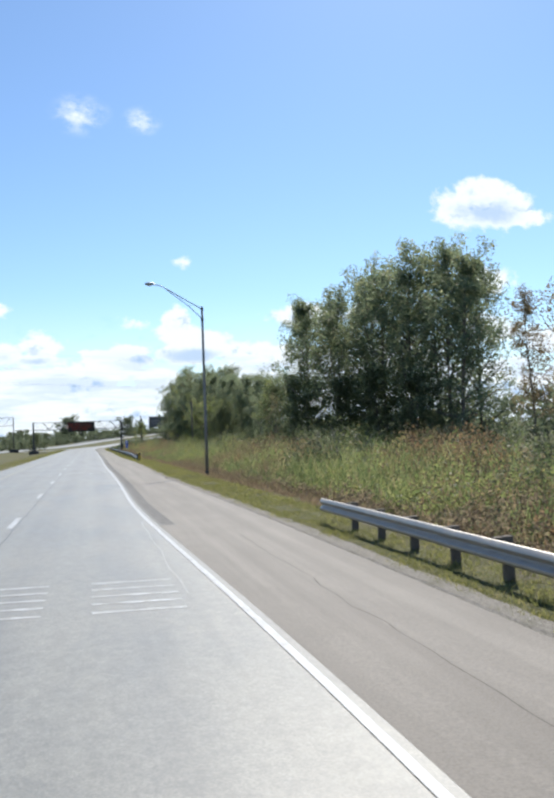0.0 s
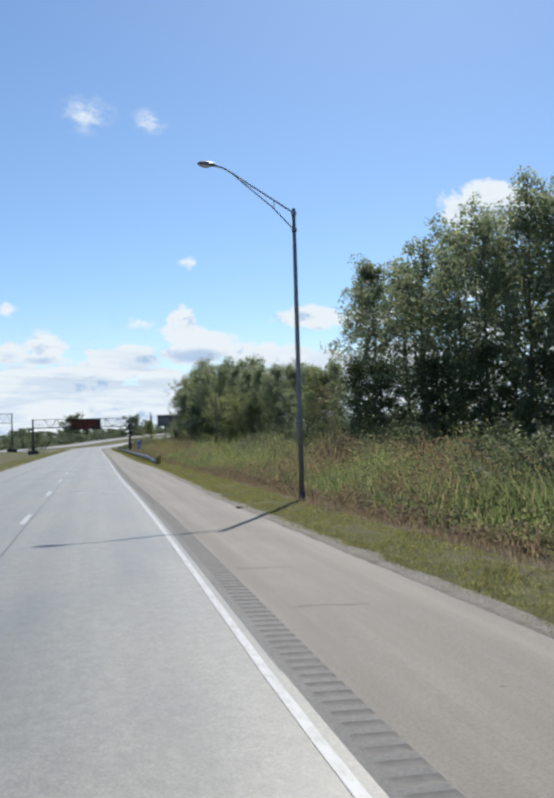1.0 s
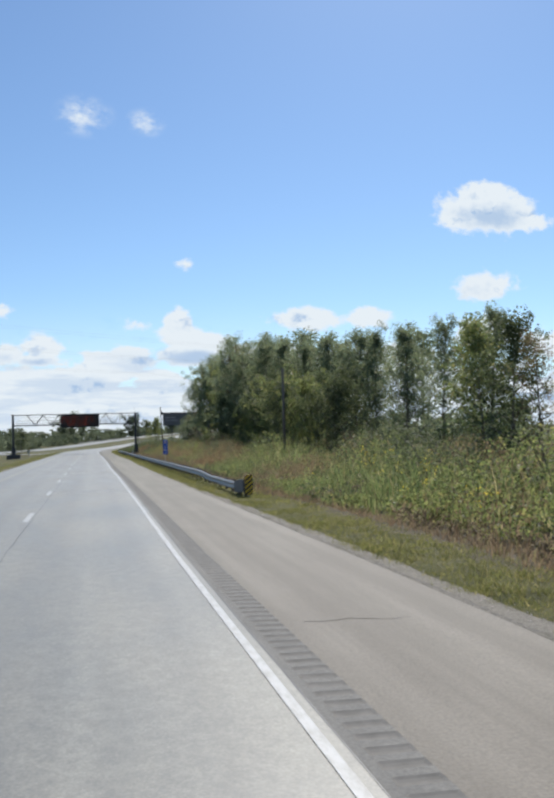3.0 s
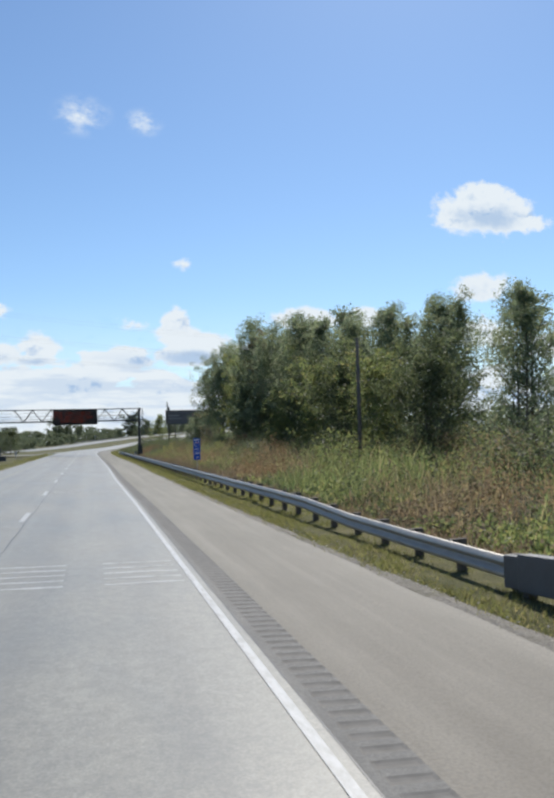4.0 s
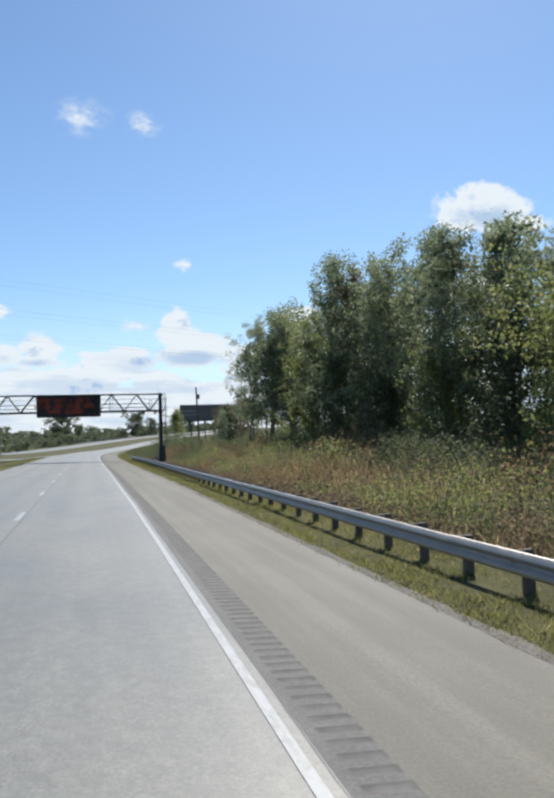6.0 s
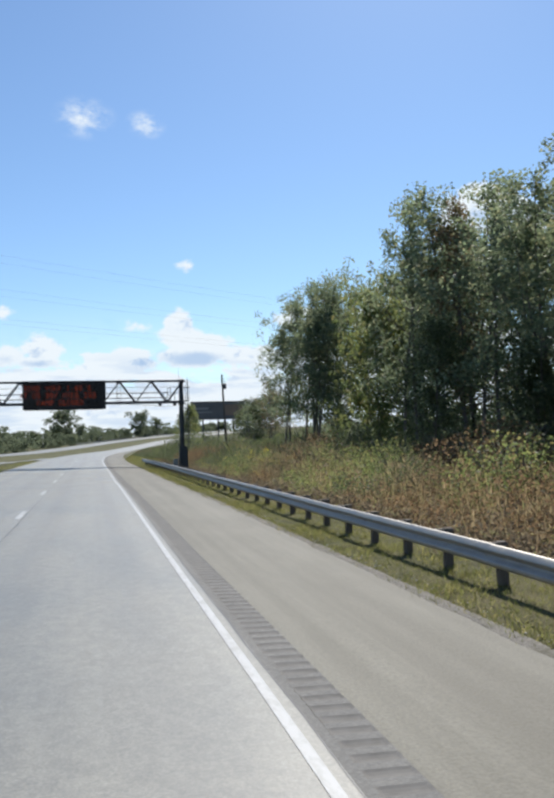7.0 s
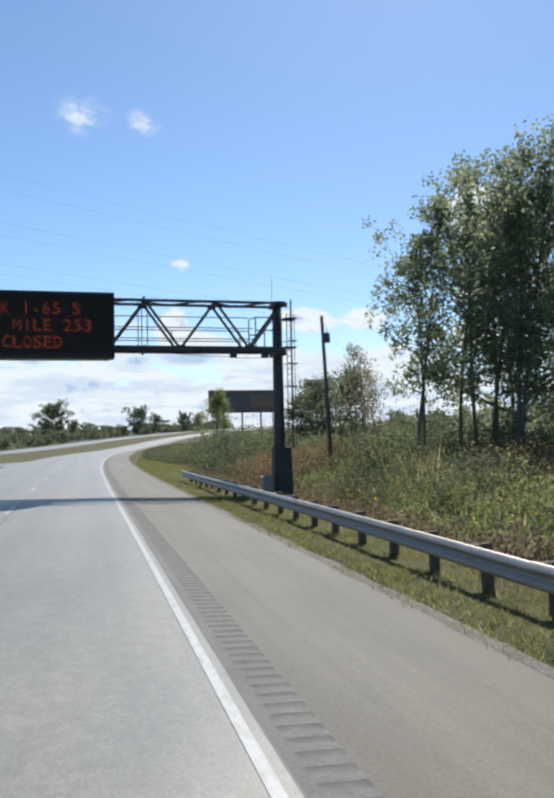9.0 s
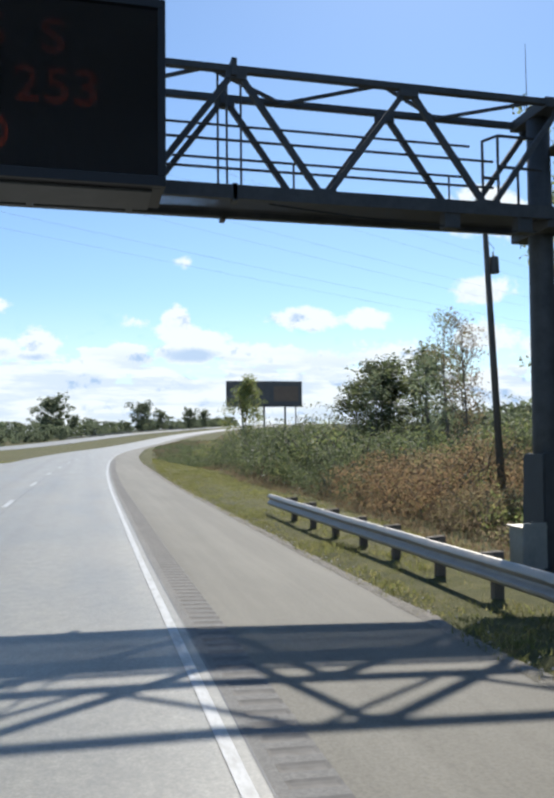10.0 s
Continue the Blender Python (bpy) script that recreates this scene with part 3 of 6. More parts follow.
# markings
fine_st = [-60 + 2 * i for i in range(165)] + [s for s in STATIONS if s > 270]
ribbon("edge_line", fine_st, lambda s: [(-0.055 + edge_shift(s), road_z(-0.075) + 0.006 - 0.03 * edge_shift(s)), (0.055 + edge_shift(s), road_z(0.075) + 0.006 - 0.03 * edge_shift(s))], M_WHITE, carriageway, "white edge line, worn thin")
ribbon("median_line", STATIONS, [(-7.55, road_z(-7.55) + 0.005), (-7.42, road_z(-7.42) + 0.005)], M_YELLOW, carriageway, "worn yellow edge line")
DASH0, PERIOD, DASH = 27.0, 12.19, 3.05
first_dash = None
for k in range(-6, 36):
    c = DASH0 + PERIOD * k
    if c < CURVE_AT - 4:
        m = Matrix.Translation((0, c, 0))
        if first_dash is None:
            first_dash = link_mesh("lane_dash", [(w, u * DASH / 2, road_z(w) + 0.005) for u in (-1, 1) for w in (-3.83, -3.67)], [(0, 1, 3, 2)], M_WHITE, carriageway)
            first_dash.matrix_basis = m
        else:
            share("lane_dash", first_dash, carriageway, m)
    else:
        ribbon("lane_dash", [c - 1.52, c, c + 1.52], [(-3.83, road_z(-3.83) + 0.005), (-3.67, road_z(-3.67) + 0.005)], M_WHITE, carriageway)


def wavy(name, w0, width, s0, s1, seed, material, z=0.003, step=1.2, amp=0.02, parent=carriageway, label="", follow=False):
    n = int((s1 - s0) / step)
    def section(s):
        w = w0 + amp * noise.noise(Vector((s * 0.8, seed, 0))) * 2 + (edge_shift(s) if follow else 0)
        h = width * (0.7 + 0.6 * noise.noise(Vector((s * 2.3, seed + 9, 0))))
        return [(w - h / 2, road_z(w) + z), (w + h / 2, road_z(w) + z)]
    ribbon(name, [s0 + (s1 - s0) * i / n for i in range(n + 1)], section, material, parent, label)


wavy("lane_joint", -3.60, 0.034, -20, 300, 1.0, M_TAR, label="dark sealed joint between the lanes")
wavy("shoulder_joint", 0.16, 0.022, 34, 320, 2.0, M_TAR, amp=0.008, follow=True, label="dark joint beside the edge line")
wavy("shoulder_crack", 2.15, 0.018, -10, 22, 3.0, M_CRACK, amp=0.10, step=0.5, z=0.004, parent=shoulder)
wavy("old_edge_line", -0.08, 0.05, 14.5, 25.5, 6.0, M_OLD, amp=0.05, z=0.0035, label="faint remains of an older edge line")
# cracks across the shoulder, and a short one between two of them
rnd = random.Random(4)
CRACKS = [(19.85, 0.5, 1.0), (31.3, 1.7, 3.1), (33.1, 2.1, 3.6), (37.0, 1.1, 3.5), (40.4, 0.7, 3.3), (44.2, 2.0, 3.2), (134.3, 2.0, 2.6)]
CRACKS += [(s0 + rnd.uniform(-3, 3), rnd.uniform(0.8, 1.6), rnd.uniform(2.3, 3.0)) for s0 in (66, 86, 118, 152)]
for s0, a, b in CRACKS:
    v, f = [], []
    for i in range(17):
        w = a + (b - a) * i / 16
        c = s0 + 0.16 * noise.noise(Vector((w * 1.7, s0, 0))) + 0.05 * noise.noise(Vector((w * 7, s0, 3)))
        h = 0.009 * (0.5 + rnd.random())
        v += [place(c - h, w, road_z(w) + 0.003), place(c + h, w, road_z(w) + 0.003)]
        f += [(2 * i, 2 * i + 1, 2 * i + 3, 2 * i + 2)] if i < 16 else []
    link_mesh("crack", v, f, M_CRACK, shoulder)
wavy("crack", 2.65, 0.016, 31.4, 33.0, 5.0, M_CRACK, amp=0.05, z=0.0035, step=0.15, parent=shoulder)
# worn white bars across the wheel paths
for centre in (14.7, 64.2, 112.7, 137.6):
    for k in range(5):
        c = centre + (k - 2) * 0.57
        for w0, w1 in ((-3.45, -2.2), (-1.52, -0.2)):
            v, f = [], []
            for i in range(9):
                w = w0 + (w1 - w0) * i / 8
                h = 0.085 * (0.6 + 0.5 * noise.noise(Vector((w * 3, c * 5, 1))))
                mid = c + 0.03 * noise.noise(Vector((w * 2, c, 0)))
                v += [place(mid - h, w, road_z(w) + 0.0035), place(mid + h, w, road_z(w) + 0.0035)]
                f += [(2 * i, 2 * i + 1, 2 * i + 3, 2 * i + 2)] if i < 8 else []
            link_mesh("rumble_bar", v, f, M_FAINT, carriageway)
# paved crossing through the median
v, f = [], []
for i in range(13):
    u = i / 12
    w = LEFT_EDGE + 0.02 + (OPP_NEAR - LEFT_EDGE - 0.04) * u
    flare = 5.0 * (max(0, 1 - u / 0.2) ** 2 + max(0, (u - 0.8) / 0.2) ** 2)
    for s in (303.0 - flare, 307.0, 311.0, 315.0 + flare):
        p = place(s, w)
        v.append((p.x, p.y, max(ground_z(p.x, p.y) + 0.14, -0.28) if 0 < i < 12 else (0.142 if i == 0 else -0.01)))
    if i:
        f += [(4 * i - 4 + k, 4 * i - 3 + k, 4 * i + 1 + k, 4 * i + k) for k in range(3)]
tagged(link_mesh("median_crossing", v, f, M_ROAD), "pale paved crossing through the grass median", "road", kind="structure")
# brown dirt along the median side
tagged(ribbon("dirt_edge", [-40 + 2.0 * i for i in range(165)] + [s for s in STATIONS if s > 290], lambda s: [(-9.28 - 0.9 + 0.35 * noise.noise(Vector((s * 0.4, 1, 5))), 0.02), (-9.22, 0.10)], M_GRAVEL), "bare brown dirt along the median side of the pavement", "dirt", kind="stuff")
# gravel along the pavement edge
gst = [-20 + 0.7 * i for i in range(480)]


def gravel_section(s):
    e = float(pave_edge(s))
    n1, n2 = noise.noise(Vector((s * 0.9, 3, 0))), noise.noise(Vector((s * 2.7, 7, 0)))
    a, b = e - 0.08 - 0.16 * max(0, n2), e + 0.12 + 0.30 * smooth(115 - s, 0, 20) + (0.08 + 0.08 * smooth(115 - s, 0, 20)) * (n1 + 0.7 * n2)
    return [(a, road_z(a) + 0.004), (e + 0.03, -0.095), (b, -0.105)]


tagged(ribbon("gravel_edge", gst, gravel_section, M_GRAVEL), "loose gravel and broken pavement along the shoulder", "gravel", kind="stuff")
rs = np.random.RandomState(11)
STONE_V = np.array([(1, 0, 0), (-1, 0, 0), (0, 1, 0), (0, -1, 0), (0, 0, 0.7), (0, 0, -0.5)], float)
STONE_F = np.array([(0, 2, 4), (2, 1, 4), (1, 3, 4), (3, 0, 4), (2, 0, 5), (1, 2, 5), (3, 1, 5), (0, 3, 5)])
n = 2600
sy = rs.uniform(-5, 300, n)
sw = pave_edge(sy) + 0.12 + np.abs(rs.normal(0, 0.16, n))
size = rs.uniform(0.008, 0.03, n)
P = np.array([place(a, b, -0.105) for a, b in zip(sy, sw)])
V = (STONE_V[None] * rs.uniform(0.6, 1.3, (n, 6, 3)) * size[:, None, None] + P[:, None]).reshape(-1, 3)
F = (STONE_F[None] + 6 * np.arange(n)[:, None, None]).reshape(-1, 3)
tagged(link_mesh("stones", V, F, M_STONE), "small pale stones strewn along the shoulder edge", "stones", kind="stuff")


# a curled scrap of tread on the shoulder
scrap = thing("tyre_scrap", "dark curled scrap of tyre rubber on the shoulder's edge", "tyre scrap", at=(3.32, 53.6, 0.0))
v, f = [], []
for i in range(9):
    y, w = -0.24 + 0.06 * i, 0.10 * (0.75 + 0.35 * math.sin(1.3 * i + 0.6))
    z = road_z(3.32) + 0.006 + 0.016 * ((i - 4) / 4) ** 2
    v += [(-w, y, z), (w + 0.02 * math.sin(2.1 * i), y, z + 0.01), (w, y, z + 0.024), (-w, y, z + 0.014)]
f = [(4 * i + k, 4 * i + (k + 1) % 4, 4 * i + 4 + (k + 1) % 4, 4 * i + 4 + k) for i in range(8) for k in range(4)] + [(3, 2, 1, 0), (32, 33, 34, 35)]
link_mesh("tread", v, f, M_RUBBER, scrap)


# ---------- guardrails ----------
W_SECTION = [(0.0, 0.182), (-0.028, 0.174), (-0.054, 0.146), (-0.076, 0.112), (-0.086, 0.088), (-0.074, 0.062), (-0.02, 0.030), (0.0, 0.0), (-0.02, -0.030), (-0.085, -0.088), (-0.085, -0.125), (-0.045, -0.168), (-0.004, -0.180)]


def beam_mesh(length, name="beam"):
    """A W-beam panel along +y, with a folded section and a little thickness."""
    v, f = [], []
    n = len(W_SECTION)
    for y in (-0.16, length + 0.16):
        for x, z in W_SECTION:
            v.append((x - (0.0 if y < 0 else 0.004), y, z))
        for x, z in reversed(W_SECTION):
            v.append((x + 0.006, y, z * 0.99))
    m = 2 * n
    for k in range(m):
        f.append((k, (k + 1) % m, m + (k + 1) % m, m + k))
    f += [(k, k + 1, m - 2 - k, m - 1 - k) for k in range(n - 1)]
    f += [(m + k + 1, m + k, 2 * m - 1 - k, 2 * m - 2 - k) for k in range(n - 1)]
    me = bpy.data.meshes.new(name)
    me.from_pydata(v, [], f)
    me.materials.append(M_GALV)
    return me


def post_mesh():
    bm = bmesh.new()
    box(bm, (0.0, -0.07, -0.9), (0.16, 0.07, 0.0), 0.012)
    me = bpy.data.meshes.new("post")
    bm.to_mesh(me)
    bm.free()
    me.materials.append(M_POST)
    return me


def block_mesh():
    bm = bmesh.new()
    box(bm, (-0.17, -0.075, -0.35), (-0.003, 0.075, -0.01), 0.01)
    me = bpy.data.meshes.new("block")
    bm.to_mesh(me)
    bm.free()
    me.materials.append(M_POST)
    return me


def bolt_mesh():
    bm = bmesh.new()
    bmesh.ops.create_cone(bm, cap_ends=True, segments=8, radius1=0.022, radius2=0.016, depth=0.02, matrix=Matrix.Rotation(radians(-90), 4, "Y"))
    me = bpy.data.meshes.new("bolt")
    bm.to_mesh(me)
    bm.free()
    me.materials.append(M_GALV)
    return me


BEAM, POST, BLOCK, BOLT = beam_mesh(3.81), post_mesh(), block_mesh(), bolt_mesh()


def guardrail(label, s0, panels, offset, drop=lambda s: 0.0):
    """A run of W-beam panels on wooden posts; offset gives the rail's distance from the edge line."""
    rail = thing("guardrail", label, "guardrail", "guardrails beside the shoulder", at=(offset(s0), s0, 0))
    rise = random.Random(int(s0) + 9)
    for i in range(panels):
        a, b = s0 + 3.81 * i, s0 + 3.81 * (i + 1)
        za, zb = 0.375 + rise.uniform(-0.012, 0.012) - drop(a), 0.375 - drop(b)
        pa, pb = Vector((offset(a), a, za)), Vector((offset(b), b, zb))
        ob = new("beam", BEAM)
        ob.parent = rail
        turn = (pb - pa).to_track_quat("Y", "Z").to_matrix().to_4x4()
        ob.matrix_basis = Matrix.Translation(pa - rail.location) @ turn
        for c in (a, a + 1.905):
            x = offset(c)
            p = new("post", POST)
            p.parent = rail
            lean = Matrix.Rotation(radians(rise.uniform(-1.5, 1.5)), 4, "Y") @ Matrix.Rotation(radians(rise.uniform(-1.2, 1.2)), 4, "X")
            p.matrix_basis = Matrix.Translation(Vector((x + 0.17, c, 0.572 - drop(c) + rise.uniform(-0.02, 0.025))) - rail.location) @ lean
            k = new("block", BLOCK)
            k.parent = p
            t = new("bolt", BOLT)
            t.parent = p
            t.matrix_basis = Matrix.Translation((-0.19, 0, -0.19))
    return rail


main_offset = lambda s: 4.68 - 0.12 * smooth(s, 236, 262)
rail_drop = lambda s: 0.15 * smooth(122 - s, 0, 6) + 0.05 * smooth(s, 236, 262)
guardrail("long galvanised W-beam guardrail on dark wooden posts", 109.6, 41, main_offset, rail_drop)
guardrail("galvanised W-beam guardrail on dark wooden posts ending in grass", 23.6 - 3.81 * 15, 15, lambda s: 4.95)


def end_terminal(s0):
    """A rectangular impact head at the start of a guardrail, with a striped marker beside it."""
    x = main_offset(s0) - 0.02
    head = thing("guardrail_terminal", "dark grey steel impact head at the guardrail's end", "guardrail end", at=(x, s0, 0))
    bm = bmesh.new()
    box(bm, (-0.085, -2.35, -0.10), (0.16, -0.60, 0.47), 0.02)
    box(bm, (-0.070, -0.62, -0.08), (0.10, -0.17, 0.43), 0.02)
    for v in bm.verts:
        v.co.z += 0.16 * min(1.0, max(0.0, -v.co.y / 2.4))
    part("impact_head", bm, M_CABINET_DARK, head)
    bm = bmesh.new()
    box(bm, (0.02, -2.2, -0.25), (0.18, -2.06, 0.5), 0.01)
    part("post", bm, M_POST, head)
    bm = bmesh.new()
    box(bm, (0.02, -0.7, -0.25), (0.18, -0.56, 0.5), 0.01)
    part("post", bm, M_POST, head)
    sign = thing("object_marker", "yellow and black striped object marker before the guardrail", "marker sign", at=(x + 0.17, s0 - 2.44, 0))
    bm = bmesh.new()
    box(bm, (-0.165, -0.012, -0.06), (0.165, 0.0, 0.82), 0.004)
    part("panel", bm, M_SIGN_YELLOW, sign)
    for k in range(6):
        z = -0.30 + 0.2 * k
        poly = [(-0.165, z), (0.165, z + 0.27), (0.165, z + 0.37), (-0.165, z + 0.10)]
        lo, hi = -0.056, 0.816
        cut = clip_band(poly, lo, hi)
        if len(cut) > 2:
            link_mesh("stripe", [(a, -0.0155, b) for a, b in cut], [tuple(range(len(cut)))], M_SIGN_BLACK, sign)
    bm = bmesh.new()
    box(bm, (-0.025, 0.002, -0.3), (0.025, 0.03, 0.7))
    part("post", bm, M_GALV, sign)


def clip_band(poly, lo, hi):
    """Cuts a polygon of (x, z) to lo < z < hi."""
    for keep, limit in ((lambda z: z >= lo, lo), (lambda z: z <= hi, hi)):
        out = []
        for (x0, z0), (x1, z1) in zip(poly, poly[1:] + poly[:1]):
            if keep(z0):
                out.append((x0, z0))
            if keep(z0) != keep(z1):
                u = (limit - z0) / (z1 - z0)
                out.append((x0 + u * (x1 - x0), limit))
        poly = out
        if not poly:
            return []
    return poly


M_CABINET_DARK = steel_material("dark_grey_steel_head", (0.06, 0.062, 0.066), (0.11, 0.112, 0.118), 0.6, 0.2)
M_SIGN_YELLOW = Mat("yellow_sign_sheet", 0.45, 0, 0.5).color((0.62, 0.40, 0.02)).m
M_SIGN_BLACK = Mat("black_sign_sheet", 0.5, 0, 0.4).color((0.03, 0.022, 0.02)).m
M_SIGN_BLUE = Mat("blue_sign_sheet", 0.45, 0, 0.5).color((0.015, 0.075, 0.42)).m
M_SIGN_WHITE = Mat("white_sign_sheet", 0.45, 0, 0.5).color((0.75, 0.76, 0.78)).m
M_SIGN_RED = Mat("red_sign_sheet", 0.45, 0, 0.5).color((0.45, 0.02, 0.04)).m
end_terminal(109.6)


# ---------- street lamp ----------
def street_lamp(x, y, z0):
    lamp = thing("street_lamp", "tall grey steel street lamp with a truss arm over the road", "street lamp", at=(x, y, z0))
    H = 11.73 - z0                                     # its top stands at one level above the road
    bm = bmesh.new()
    tube(bm, [(0, 0, 0.30), (0, 0, 4), (0, 0, 8), (0, 0, H)], [0.115, 0.105, 0.09, 0.075], 12)
    part("pole", bm, M_POLE, lamp, smooth_it=True)
    bm = bmesh.new()
    box(bm, (-0.2, -0.2, 0.0), (0.2, 0.2, 0.06), 0.01)
    tube(bm, [(0, 0, 0.04), (0, 0, 0.22), (0, 0, 0.34)], [0.15, 0.14, 0.118], 12)
    part("base", bm, M_BASE, lamp)
    bm = bmesh.new()
    bmesh.ops.create_cone(bm, cap_ends=True, segments=16, radius1=0.38, radius2=0.36, depth=0.25, matrix=Matrix.Translation((0, 0, -0.12)))
    part("footing", bm, M_CONCRETE, lamp)
    ex, ey = -3.88, -0.55                                # arm's reach
    at = lambda u, z: (ex * u, ey * u, z)
    upper = [at(0.0, H - 0.18), at(0.25, H + 0.34), at(0.5, H + 0.86), at(0.66, H + 1.20), at(0.74, H + 1.36), at(0.79, H + 1.42), at(0.86, H + 1.45)]
    bm = bmesh.new()
    tube(bm, upper, 0.034, 8)
    part("upper_arm", bm, M_POLE, lamp, smooth_it=True)
    bm = bmesh.new()
    tube(bm, [at(0.0, H - 0.88), at(0.25, H + 0.02), at(0.5, H + 0.72), at(0.66, H + 1.18)], 0.026, 8)
    part("lower_arm", bm, M_POLE, lamp, smooth_it=True)
    bm = bmesh.new()
    tube(bm, [at(0.22, H + 0.28), at(0.22, H - 0.09)], 0.018, 6)
    part("strut", bm, M_POLE, lamp)
    for z in (H - 0.2, H - 0.88):
        bm = bmesh.new()
        bmesh.ops.create_cone(bm, cap_ends=True, segments=14, radius1=0.105, radius2=0.105, depth=0.16, matrix=Matrix.Translation((0, 0, z)))
        part("clamp", bm, M_POLE, lamp)
    # cobra head: a flattened, rounded housing with a lens below
    head = bmesh.new()
    bmesh.ops.create_uvsphere(head, u_segments=20, v_segments=12, radius=1.0)
    for v in head.verts:
        taper = 1.0 - 0.35 * max(0.0, v.co.x)
        v.co.y *= taper
        v.co.z = v.co.z * (0.5 if v.co.z < 0 else 1.0) * taper
    d = Matrix.Rotation(math.atan2(ey, ex) + math.pi, 4, "Z")
    bmesh.ops.transform(head, matrix=Matrix.Translation(at(0.93, H + 1.46)) @ d @ Matrix.Diagonal((0.42, 0.17, 0.13, 1)), verts=head.verts)
    h = part("lamp_head", head, M_POLE, lamp, smooth_it=True)
    lens = bmesh.new()
    bmesh.ops.create_uvsphere(lens, u_segments=16, v_segments=8, radius=1.0)
    bmesh.ops.transform(lens, matrix=Matrix.Translation(at(0.955, H + 1.40)) @ d @ Matrix.Diagonal((0.2, 0.12, 0.075, 1)), verts=lens.verts)
    part("lens", lens, M_LENS, h, "clear prismatic lens")


M_LENS = Mat("lamp_lens", 0.15, 0, 0.6).color((0.55, 0.57, 0.58)).m
street_lamp(6.45, 56.52, ground_z(6.45, 56.52) + 0.02)


# ---------- sign gantry ----------
def gantry(x0, x1, y0, y1, z0, z1, ground_right, ground_left):
    g = thing("sign_gantry", "dark weathered steel truss gantry spanning the carriageway", "gantry", at=(0, 0, 0))
    xr = x1
    for name, y, z, w in (("top_chord", y0, z1, 0.13), ("top_chord", y1, z1, 0.13), ("bottom_chord", y0, z0, 0.18), ("bottom_chord", y1, z0, 0.18)):
        bm = bmesh.new()
        box(bm, (x0, y - w / 2, z - w / 2), (xr, y + w / 2, z + w / 2), 0.015)
        part(name, bm, M_GANTRY, g)
    step, top0, bot0 = 3.45, 5.05, 6.75
    for y in (y0, y1):
        i = -1
        while True:
            xt, xb = top0 - step * i, bot0 - step * i
            if xb < x0 + 1:
                break
            for xa in (xt, xt + step):
                if xa > xr or xt < x0 or xb > xr:
                    continue
                bm = bmesh.new()
                bar(bm, (xb, y, z0), (xa, y, z1), 0.10, 0.11)
                part("diagonal", bm, M_GANTRY, g)
            i += 1
    # zigzag bracing between the upper chords, and joints with plates
    x, side, bm = xr - 0.6, 0, None
    while x > x0 + 2:
        a, b = ((x, y0, z1), (x - 1.72, y1, z1)) if side == 0 else ((x, y1, z1), (x - 1.72, y0, z1))
        bm = bmesh.new()
        bar(bm, a, b, 0.06, 0.06)
        part("top_brace", bm, M_GANTRY, g)
        x -= 1.72
        side = 1 - side
    for i in range(-1, 7):
        for y in (y0, y1):
            xt, xb = top0 - step * i, bot0 - step * i
            if x0 < xt < xr:
                bm = bmesh.new()
                box(bm, (xt - 0.2, y - 0.075, z1 - 0.2), (xt + 0.2, y + 0.075, z1 + 0.03), 0.01)
                part("joint_plate", bm, M_GANTRY, g)
            if x0 < xb < xr:
                bm = bmesh.new()
                box(bm, (xb - 0.22, y - 0.095, z0 - 0.03), (xb + 0.22, y + 0.095, z0 + 0.2), 0.01)
                part("joint_plate", bm, M_GANTRY, g)
    # flanged splice
    for y in (y0, y1):
        for z in (z1, z0):
            bm = bmesh.new()
            box(bm, (1.55 - 0.05, y - 0.14, z - 0.16), (1.55 + 0.05, y + 0.14, z + 0.17), 0.01)
            part("splice_flange", bm, M_GANTRY, g)
    # walkway of grating with toe boards, and its handrails
    bm = bmesh.new()
    for y in (y0 + 0.15, y1 - 0.15):
        box(bm, (x0 + 0.4, y - 0.03, z0 + 0.02), (xr - 0.3, y + 0.03, z0 + 0.07))
    walk_way = part("walkway", bm, M_GANTRY, g)
    v, f = [], []
    for i in range(int((xr - x0 - 0.7) / 0.05)):
        x, k = x0 + 0.4 + 0.05 * i, len(v)
        v += [(x + a, b, z0 + 0.03 + c) for b in (y0 + 0.18, y1 - 0.18) for a, c in ((0, 0), (0.033, 0), (0.033, 0.03), (0, 0.03))]
        f += [(k + j, k + (j + 1) % 4, k + 4 + (j + 1) % 4, k + 4 + j) for j in range(4)]
    link_mesh("grating", v, f, M_GANTRY, walk_way, "open steel bar grating")
    bm = bmesh.new()
    box(bm, (x0 + 0.4, y0 - 0.14, z0 - 0.12), (xr - 0.3, y0 - 0.11, z0 + 0.14))
    part("toe_board", bm, M_GANTRY, g)
    for z in (0.53, 1.07, 1.75):
        for y in ((y0 + 0.14, y1 - 0.14) if z < 1.5 else (y1 - 0.14,)):
            bm = bmesh.new()
            tube(bm, [(x0 + 0.5, y, z0 + z), (xr - 1.6, y, z0 + z)], 0.026, 6)
            part("handrail", bm, M_GANTRY, g)
    x = x0 + 1.0
    while x < xr - 1.5:
        bm = bmesh.new()
        tube(bm, [(x, y1 - 0.14, z0), (x, y1 - 0.14, z0 + 1.09)], 0.022, 6)
        part("handrail_post", bm, M_GANTRY, g)
        x += 3.45
    for dx in (1.28, 1.45, 1.72):
        bm = bmesh.new()
        tube(bm, [(dx, y0 + 0.16, z0), (dx, y0 + 0.16, z1)], 0.022, 6)
        part("ladder_bar", bm, M_GANTRY, g)
    # gate frame near the right tower
    bm = bmesh.new()
